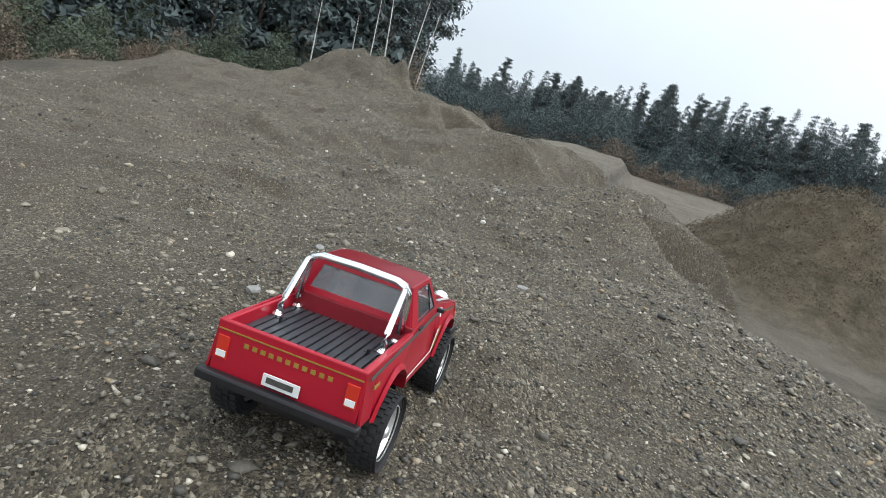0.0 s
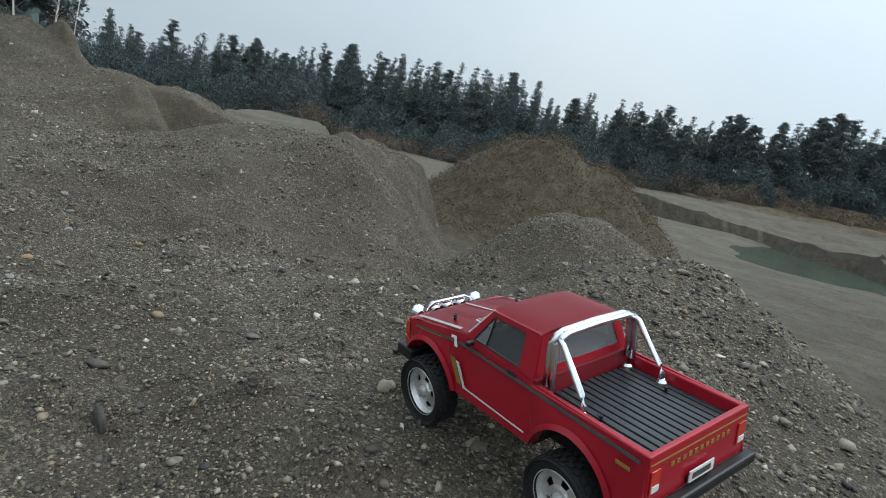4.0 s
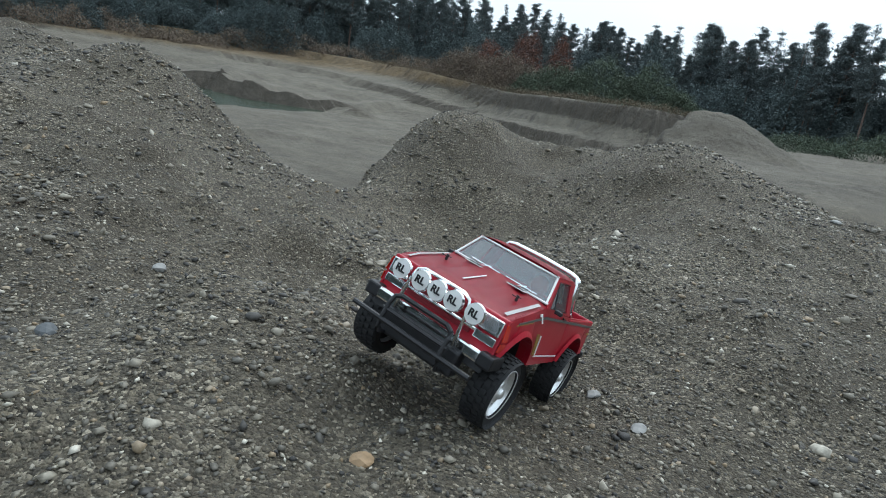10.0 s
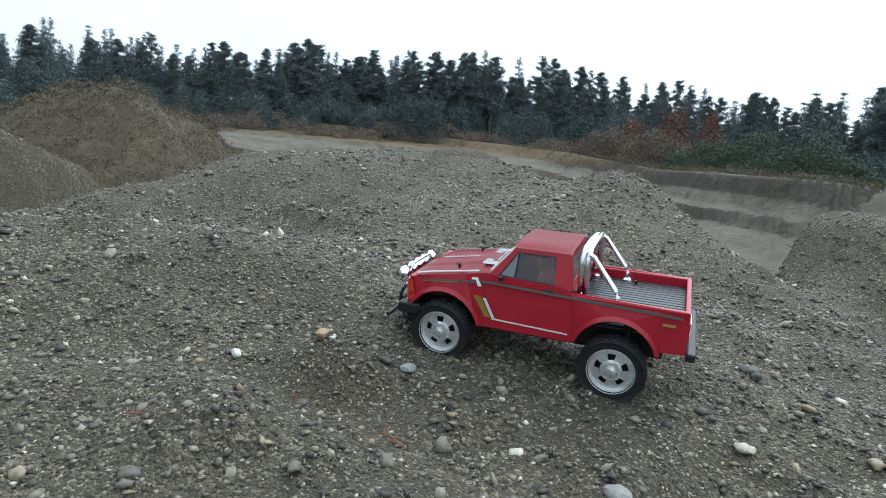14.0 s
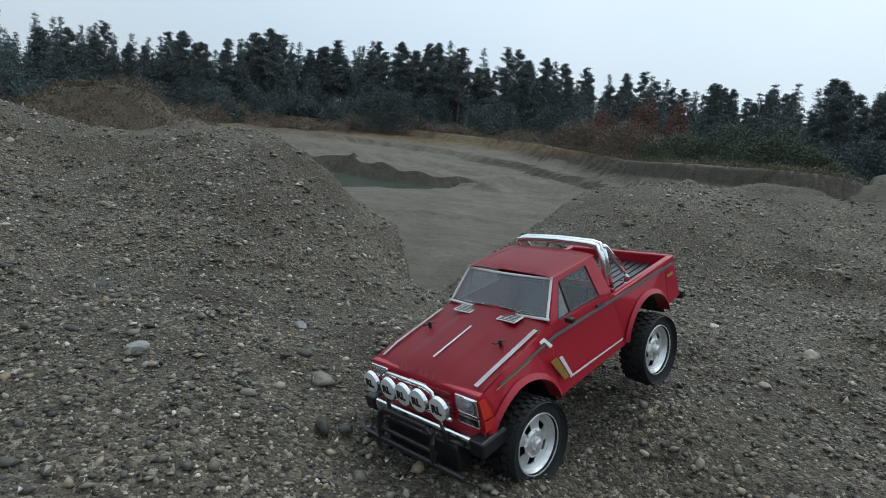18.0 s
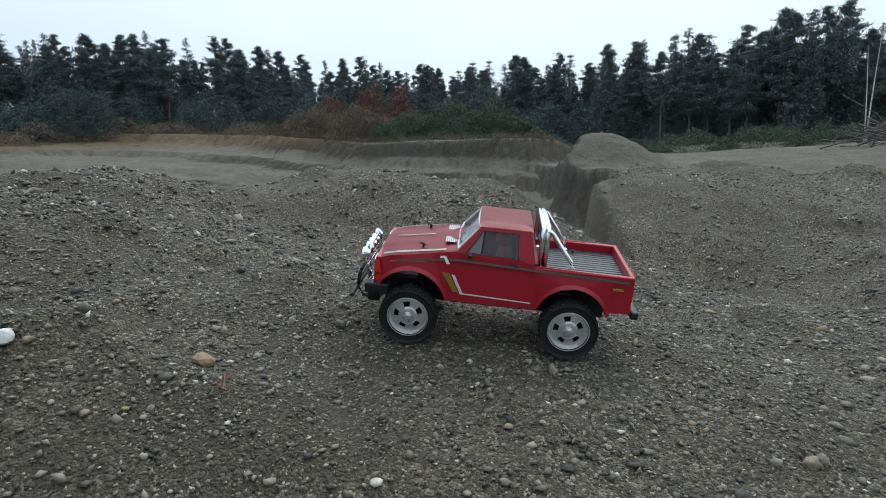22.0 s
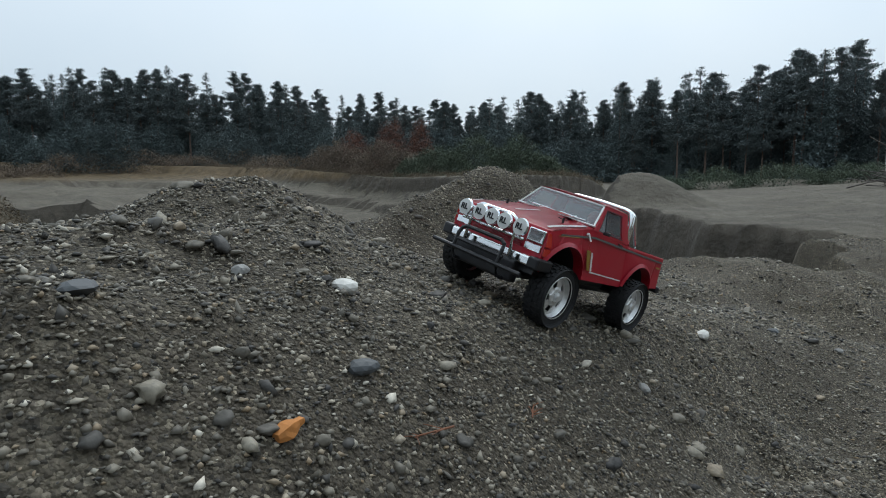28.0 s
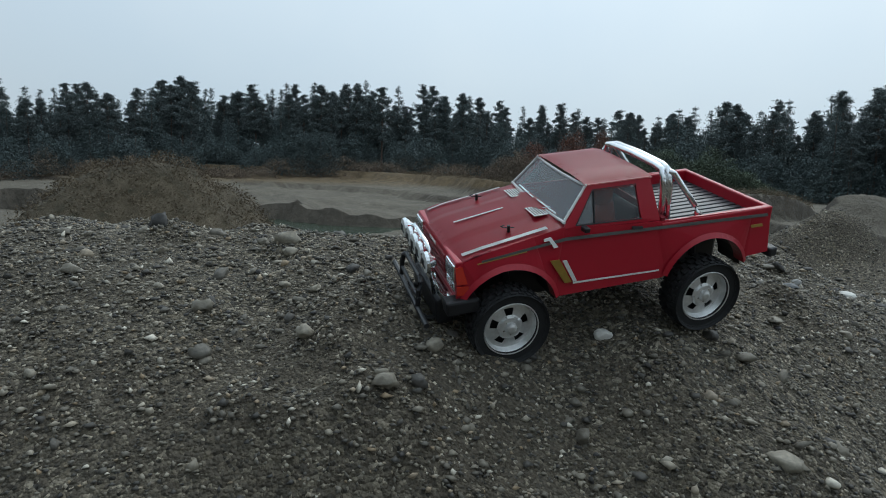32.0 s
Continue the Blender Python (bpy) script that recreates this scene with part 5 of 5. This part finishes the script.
    for s in (1, -1):
        bm = bmesh.new()
        box(bm, 0.17, 0.2095, s * 0.078, s * 0.0985, 0.0175, 0.0355, 0.003)
        part("bumper_end", bm, BLACK, fb)
    bm = bmesh.new()
    tube(bm, [(0.211, 0.046, 0.022), (0.213, 0.044, 0.066), (0.213, 0.039, 0.079), (0.213, 0.03, 0.0835), (0.213, -0.03, 0.0835), (0.213, -0.039, 0.079), (0.213, -0.044, 0.066), (0.211, -0.046, 0.022)], 0.0026, 10)
    tube(bm, [(0.212, -0.062, 0.054), (0.212, 0.062, 0.054)], 0.0022, 8)
    lb = part("light_bar", bm, CHROME, car, "chrome light hoop", True)
    for y in (-0.056, -0.025, 0.0, 0.025, 0.056):
        bm = bmesh.new()
        r0 = [bm.verts.new((0.2225, y + 0.0125 * math.cos(k * math.tau / 20), 0.07 + 0.0125 * math.sin(k * math.tau / 20))) for k in range(20)]
        r1 = [bm.verts.new((0.2185, y + 0.0135 * math.cos(k * math.tau / 20), 0.07 + 0.0135 * math.sin(k * math.tau / 20))) for k in range(20)]
        r2 = [bm.verts.new((0.21, y + 0.006 * math.cos(k * math.tau / 20), 0.07 + 0.006 * math.sin(k * math.tau / 20))) for k in range(20)]
        for p, q in ((r0, r1), (r1, r2)):
            for k in range(20):
                bm.faces.new((p[k], p[(k + 1) % 20], q[(k + 1) % 20], q[k]))
        bm.faces.new(r2)
        lamp = part("spot_lamp", bm, CHROME, car, "round chrome spot lamp with white cover")
        bm = bmesh.new()
        c = bm.verts.new((0.224, y, 0.07))
        r = [bm.verts.new((0.2227, y + 0.0122 * math.cos(k * math.tau / 20), 0.07 + 0.0122 * math.sin(k * math.tau / 20))) for k in range(20)]
        for k in range(20):
            bm.faces.new((c, r[k], r[(k + 1) % 20]))
        part("lamp_cover", bm, WHITE, lamp)
        cu = bpy.data.curves.new("cover_letters", "FONT")
        cu.body, cu.size, cu.extrude, cu.align_x, cu.align_y = "RL", 0.0125, 0.0004, "CENTER", "CENTER"
        cu.offset = 0.0004
        tx = new("cover_letters_source", cu)
        me = bpy.data.meshes.new_from_object(tx)
        bpy.data.objects.remove(tx)
        me.materials.append(BLACK)
        t = new("cover_letters", me)
        t.parent = lamp
        t.matrix_local = Matrix(((0, 0, 1, 0.2243), (1, 0, 0, y), (0, 1, 0, 0.07), (0, 0, 0, 1)))
        bm = bmesh.new()
        tube(bm, [(0.214, y, 0.058), (0.212, y, 0.054)], 0.002, 6)
        part("lamp_stem", bm, CHROME, lamp)
    bm = bmesh.new()
    for s in (1, -1):
        tube(bm, [(0.205, s * 0.045, -0.012), (0.222, s * 0.045, -0.01), (0.232, s * 0.045, 0.005), (0.229, s * 0.045, 0.03), (0.226, s * 0.043, 0.0385), (0.225, s * 0.035, 0.0425)], 0.0032, 8)
    tube(bm, [(0.225, -0.035, 0.0425), (0.225, 0.035, 0.0425)], 0.0032, 8)
    tube(bm, [(0.232, -0.09, 0.0065), (0.232, 0.09, 0.0065)], 0.0034, 8)
    tube(bm, [(0.23, -0.05, 0.02), (0.23, 0.05, 0.02)], 0.0026, 8)
    part("bull_bar", bm, BLACK, car, "black tubular bull bar")
    # underside
    bm = bmesh.new()
    box(bm, -0.2, 0.2, -0.032, 0.032, -0.012, 0.03, 0.005)
    box(bm, 0.19, 0.212, -0.06, 0.06, -0.014, 0.02, 0.004)
    box(bm, -0.06, 0.07, -0.07, 0.07, 0.004, 0.026, 0.004)
    part("chassis", bm, BLACK, car, "black chassis")
    bm = bmesh.new()
    for s in (1, -1):
        tube(bm, [(-0.06, s * 0.06, 0.012), (0.03, s * 0.06, 0.012)], 0.005, 8)
    part("side_bar", bm, BLACK, car)
    for x in (HALF, -HALF):
        bm = bmesh.new()
        tube(bm, [(x, -0.07, 0), (x, 0.07, 0)], 0.006, 10)
        box(bm, x - 0.014, x + 0.014, -0.014, 0.014, -0.014, 0.014, 0.004)
        part("axle", bm, BLACK, car, "black axle with differential")
        for s in (1, -1):
            bm = bmesh.new()
            tube(bm, [(x - 0.015, s * 0.052, 0.0), (x - 0.012, s * 0.046, 0.05)], 0.0055, 8)
            part("shock_absorber", bm, BLACK, car)
    # wheels
    wheels = []
    first = build_wheel()
    for k, (x, s) in enumerate(((HALF, 1), (HALF, -1), (-HALF, 1), (-HALF, -1))):
        w = first if k == 0 else copy_thing(first, pose(0, 0, 0))
        w.parent = car
        w.matrix_basis = pose(x, s * 0.1035, 0, 0, 0, 0 if s > 0 else 180)
        wheels.append(w)
    return car, wheels


def build_figure():
    """A plain toy figure at the wheel: one mesh."""
    bm = bmesh.new()
    bmesh.ops.create_uvsphere(bm, u_segments=16, v_segments=10, radius=0.0135, matrix=Matrix.Translation((-0.014, 0.035, 0.116)) @ Matrix.Diagonal((1, 1, 1.15, 1)))
    bmesh.ops.create_cone(bm, cap_ends=True, segments=14, radius1=0.02, radius2=0.011, depth=0.045, matrix=Matrix.Translation((-0.018, 0.035, 0.083)))
    ob = part("toy_figure", bm, ORANGE, None, "", True)
    return tagged(ob, "plain orange toy figure sitting in the pickup's cab", "toy figure")


# ---- gravel and single stones ----
def unit_stone(kind):
    bm = bmesh.new()
    if kind == 0:
        bmesh.ops.create_icosphere(bm, subdivisions=1, radius=1.0)
    elif kind == 1:
        bmesh.ops.create_icosphere(bm, subdivisions=2, radius=1.0)
    elif kind == 3:
        bmesh.ops.create_cube(bm, size=1.45)
        bmesh.ops.triangulate(bm, faces=bm.faces[:])
    else:
        for p in ((1, 0, 0), (-1, 0, 0), (0, 1, 0), (0, -1, 0), (0, 0, 1), (0, 0, -1)):
            bm.verts.new(p)
        bm.verts.ensure_lookup_table()
        for a in ((0, 2, 4), (2, 1, 4), (1, 3, 4), (3, 0, 4), (2, 0, 5), (1, 2, 5), (3, 1, 5), (0, 3, 5)):
            bm.faces.new([bm.verts[i] for i in a])
    bm.verts.index_update()
    v, f = np.array([q.co for q in bm.verts]), np.array([[q.index for q in p.verts] for p in bm.faces])
    bm.free()
    return v, f


def turns(n, r):
    q = r.normal(0, 1, (n, 4))
    q /= np.linalg.norm(q, axis=1, keepdims=True)
    w, x, y, z = q.T
    return np.stack([1 - 2 * (y * y + z * z), 2 * (x * y - z * w), 2 * (x * z + y * w), 2 * (x * y + z * w), 1 - 2 * (x * x + z * z), 2 * (y * z - x * w), 2 * (x * z - y * w), 2 * (y * z + x * w), 1 - 2 * (x * x + y * y)], -1).reshape(n, 3, 3)


def gravel(name, label, x, y, size, kind, seed, mat):
    r = np.random.default_rng(seed)
    v, f = unit_stone(kind)
    n, k = len(x), len(v)
    shape = r.uniform(0.65, 1.3, (n, 1, 3)) * (1.05, 0.85, 0.52)
    rough = 0.12
    body = (v[None] * (1 + r.normal(0, 0.13, (n, k, 1))) + r.normal(0, rough, (n, k, 3))) * shape * size[:, None, None]
    tilt = turns(n, r)
    flat = np.array([[math.cos(a), -math.sin(a), 0, math.sin(a), math.cos(a), 0, 0, 0, 1] for a in r.uniform(0, math.tau, n)]).reshape(n, 3, 3)
    use = np.where((r.random(n) < 0.35)[:, None, None], tilt, flat)
    body = np.einsum("nij,nkj->nki", use, body)
    z = ground_z(x, y) + size * r.uniform(-0.1, 0.42, n)
    body += np.stack([x, y, z], -1)[:, None]
    faces = (f[None] + (np.arange(n) * k)[:, None, None]).reshape(-1, 3)
    me = mesh_from(name, body.reshape(-1, 3), faces)
    me.materials.append(mat)
    me.polygons.foreach_set("use_smooth", np.full(len(me.polygons), kind != 3))
    return tagged(new(name, me), label, "gravel", kind="stuff")


# the corridor along which the gravel is seen close: x, then the camera's side y
LANE_X = (-2.5, -0.5, 0.5, 1.6, 2.8, 4.3, 5.6, 7.0, 8.6, 9.8)
LANE_Y = (-0.1, 0.1, 0.75, 1.2, 1.35, 2.2, 2.9, 3.9, 4.9, 5.1)


def scatter(n, width, r):
    x = r.uniform(-2.4, 9.7, n)
    y = np.interp(x, LANE_X, LANE_Y) + r.normal(0.25, width, n)
    keep = y < np.interp(x, RIM_X, RIM_Y) + 0.5
    return x[keep], y[keep]


def lay_gravel():
    r = np.random.default_rng(51)
    x, y = scatter(110000, 0.5, r)
    gravel("gravel", "fine grey and tan gravel", x, y, np.clip(r.lognormal(-6.05, 0.3, len(x)), 0.0013, 0.005), 2, 52, PEBBLE)
    x, y = scatter(88000, 0.6, r)
    gravel("gravel", "mixed grey and brown pebbles", x, y, np.clip(r.lognormal(-5.6, 0.33, len(x)), 0.002, 0.009), 2, 53, PEBBLE)
    x, y = scatter(12000, 0.8, r)
    gravel("gravel", "coarser pebbles over the heaps", x, y, np.clip(r.lognormal(-5.2, 0.3, len(x)), 0.004, 0.011), 0, 54, PEBBLE)
    x, y = scatter(800, 0.9, r)
    gravel("gravel", "loose stones", x, y, np.clip(r.lognormal(-4.7, 0.3, len(x)), 0.006, 0.02), 1, 55, PEBBLE)
    # the last heap, seen closest
    n = 60000
    x, y = r.uniform(-1.6, 0.9, n), r.uniform(-0.45, 1.25, n)
    gravel("gravel", "fine rounded gravel on the last heap", x, y, np.clip(r.lognormal(-5.95, 0.32, n), 0.0015, 0.007), 2, 59, PEBBLE)
    n = 140
    x, y = r.uniform(-1.5, 0.8, n), r.uniform(-0.3, 1.2, n)
    gravel("gravel", "larger stones on the last heap", x, y, np.clip(r.lognormal(-4.55, 0.3, n), 0.007, 0.02), 1, 60, PEBBLE)
    # rubble over the faces and tops of the heaps behind
    n = 90000
    x = r.uniform(0.6, 9.2, n)
    lo, hi = np.interp(x, LANE_X, LANE_Y) + 0.7, np.interp(x, RIM_X, RIM_Y) + 0.7
    y = lo + (hi - lo) * r.uniform(0, 1, n)
    keep = (hi > lo) & (r.uniform(0, 1, n) < np.clip((hi - lo) / 3.0, 0.1, 1) * np.clip(0.5 + 1.8 * fbm(x, y, 0.5, 3, 77), 0.06, 1))
    x, y = x[keep], y[keep]
    gravel("gravel", "rubble on the faces of the gravel heaps", x, y, np.clip(r.lognormal(-5.25, 0.4, len(x)), 0.003, 0.015), 2, 56, PEBBLE)
    n = 420
    x = r.uniform(-1.4, 9.2, n)
    y = np.interp(x, RIM_X, RIM_Y) + r.normal(-0.15, 0.3, n)
    gravel("gravel", "stones along the brow of the heaps", x, y, np.clip(r.lognormal(-4.65, 0.3, n), 0.006, 0.018), 0, 58, PEBBLE)
    n = 16000
    x, y = r.uniform(1.0, 9.6, n), r.uniform(-3.0, 3.5, n)
    keep = y < np.interp(x, LANE_X, LANE_Y) - 0.4
    gravel("gravel", "scattered stones on the open gravel", x[keep], y[keep], np.clip(r.lognormal(-5.1, 0.35, int(keep.sum())), 0.004, 0.014), 2, 57, PEBBLE)


lay_gravel()

# single stones that lie proud of the gravel: x, y, half-width in centimetres
WHITE_AT = [(3.13, 1.43, 1.6), (1.31, 1.26, 1.5), (-0.12, 0.67, 1.8), (6.16, 3.5, 1.3), (7.55, 4.92, 1.6), (-0.45, -0.24, 1.5), (0.4, 0.66, 1.2), (4.5, 2.55, 1.2), (0.57, 1.29, 2.2), (1.12, 1.3, 1.6), (-0.57, 0.11, 1.3), (-0.89, -0.35, 1.6)]
TAN_AT = [(6.14, 3.62, 1.4), (6.09, 3.21, 1.5), (4.59, 2.63, 1.4), (1.51, 1.36, 1.9), (2.55, 2.08, 1.2)]
DARK_AT = [(5.12, 2.44, 1.8), (-0.28, 0.43, 1.6), (-0.08, 0.53, 1.5), (2.42, 1.88, 1.5), (5.66, 3.21, 1.6), (0.9, 1.6, 1.4)]
GREY_AT = [(6.39, 3.54, 1.3), (5.56, 3.51, 1.4), (5.64, 3.56, 1.2), (5.9, 3.64, 1.5), (6.32, 3.65, 1.3), (5.04, 2.61, 1.6), (4.88, 2.91, 1.7), (4.7, 2.7, 1.4),
        (3.19, 1.44, 1.4), (2.85, 1.63, 1.5), (2.9, 1.89, 1.3), (1.07, 1.58, 1.5), (-0.22, 0.62, 1.4), (0.32, 0.93, 1.6), (6.96, 4.84, 1.7), (8.31, 5.21, 1.6), (8.52, 4.67, 1.7), (8.98, 4.76, 1.6), (8.05, 4.73, 1.4), (-0.63, -0.32, 1.8)]


def lay_stones(spots, mat, label, seed):
    r = np.random.default_rng(seed)
    for x, y, size in spots:
        bm = bmesh.new()
        bmesh.ops.create_icosphere(bm, subdivisions=2, radius=1.0)
        stretch = r.uniform(0.7, 1.15, 3) * (1.15, 0.9, 0.6) * size / 100
        push = r.normal(0, 1, (5, 3))
        push /= np.linalg.norm(push, axis=1, keepdims=True)
        for v in bm.verts:
            # a few flat breaks give it corners
            for n in push:
                over = float(np.dot(n, v.co)) - 0.72
                if over > 0:
                    v.co -= Vector(n * over)
        a = r.uniform(0, math.tau)
        for v in bm.verts:
            p = v.co
            q = (p.x * stretch[0], p.y * stretch[1], p.z * stretch[2])
            v.co = (q[0] * math.cos(a) - q[1] * math.sin(a), q[0] * math.sin(a) + q[1] * math.cos(a), q[2])
        ob = part("stone", bm, mat)
        ob.location = (x, y, float(ground_z(x, y)) + stretch[2] * 0.45)
        tagged(ob, label, "stone", "stones on the gravel")


lay_stones(WHITE_AT, WHITE_STONE, "pale white quartz stone lying on the gravel", 61)
lay_stones(TAN_AT, TAN_STONE, "orange-tan stone lying on the gravel", 62)
lay_stones(DARK_AT, DARK_STONE, "dark slate-grey stone lying on the gravel", 63)
lay_stones(GREY_AT, GREY_STONE, "grey rounded stone lying on the gravel", 64)


def brick_fragment():
    """A broken, rounded splinter of orange brick."""
    bm = bmesh.new()
    r = np.random.default_rng(71)
    rings = []
    for k in range(6):
        u = k / 5
        w = 0.0055 * (0.75 + 0.5 * math.sin(math.pi * min(1, u * 1.2))) * (1 - 0.35 * u)
        rings.append([bm.verts.new((-0.013 + 0.026 * u, sy * w * r.uniform(0.85, 1.15), sz * w * r.uniform(0.7, 1.0))) for sy, sz in ((-1, -1), (1, -1), (1.1, 0), (1, 1), (-1, 1), (-1.1, 0))])
    for p, q in zip(rings, rings[1:]):
        for j in range(6):
            bm.faces.new((p[j], p[(j + 1) % 6], q[(j + 1) % 6], q[j]))
    bm.faces.new(rings[0])
    bm.faces.new(rings[-1])
    ob = part("brick_fragment", bm, BRICK)
    ob.matrix_world = pose(-0.118, 0.413, float(ground_z(-0.118, 0.413)) + 0.006, 0, -12, 55)
    tagged(ob, "small broken piece of orange brick on the gravel", "brick fragment")


brick_fragment()

# dry pine twigs blown onto the gravel: x, y
TWIGS_AT = [(4.78, 2.55), (4.57, 2.36), (1.56, 1.3), (0.1, 0.66), (-0.02, 0.5), (0.13, 0.49), (-0.52, -0.12), (0.97, 1.14), (4.63, 2.54)]


def lay_twigs():
    r = np.random.default_rng(81)
    for x, y in TWIGS_AT:
        bm = bmesh.new()
        a = r.uniform(0, math.tau)
        ahead = np.array([math.cos(a), math.sin(a), 0.0])
        side = np.array([-ahead[1], ahead[0], 0.0])
        size = r.uniform(0.018, 0.034)
        limb(bm, -ahead * size, ahead * size, 0.0011, 0.0006, 5)
        for k in range(9):
            o = ahead * size * r.uniform(-0.8, 0.9)
            tip = o + ahead * size * r.uniform(0.1, 0.5) + side * size * r.uniform(-0.6, 0.6) + (0, 0, r.uniform(0, 0.006))
            limb(bm, o, tip, 0.0007, 0.0003, 4)
        ob = part("dry_twig", bm, RUST_TWIG)
        ob.location = (x, y, float(ground_z(x, y)) + 0.004)
        tagged(ob, "small reddish-brown dry pine twig lying on the gravel", "twig", "twigs on the gravel")


lay_twigs()



def motions():
    """The pickup's drive, the figure in it, and the turning wheels."""
    rows = [(t, pose(x, y, z, rx, ry, rz)) for t, x, y, z, rx, ry, rz in DRIVE]
    walk(car, rows)
    walk(figure, rows)
    # how far it has rolled, in short steps, from the way itself
    ts = np.array([r[0] for r in DRIVE])
    ps = np.array([r[1:4] for r in DRIVE])
    heads = np.radians([r[6] for r in DRIVE])
    step_t = np.arange(0, 32.05, 0.1)
    P = np.stack([np.interp(step_t, ts, ps[:, k]) for k in range(3)], 1)
    H = np.interp(step_t, ts, np.unwrap(heads))
    d = np.diff(P, axis=0)
    ahead = d[:, 0] * np.cos(H[:-1]) + d[:, 1] * np.sin(H[:-1])
    roll = np.concatenate([[0], np.cumsum(np.clip(ahead, -0.06, 0.06))]) / TYRE
    # each wheel follows the ground on its springs
    R = np.stack([np.interp(step_t, ts, np.array([r[k] for r in DRIVE])) for k in (4, 5)] + [np.degrees(H)], 1)
    for w, (x, s) in zip(wheels, ((HALF, 1), (HALF, -1), (-HALF, 1), (-HALF, -1))):
        feet = np.array([tuple(pose(*p, *r) @ Vector((x, s * 0.1, -TYRE))) for p, r in zip(P, R)])
        lift = np.clip(ground_z(feet[:, 0], feet[:, 1]) - 0.001 - feet[:, 2], -0.016, 0.004)
        lift = np.convolve(np.pad(lift, 3, mode="edge"), np.full(7, 1 / 7), "valid")
        walk(w, [(float(t), pose(x, s * 0.1035, float(u)) @ pose(0, 0, 0, 0, 0, 0 if s > 0 else 180) @ Matrix.Rotation(float(a) * s, 4, "Y")) for t, a, u in zip(step_t, roll, lift)])


car, wheels = build_car()
figure = build_figure()
motions()
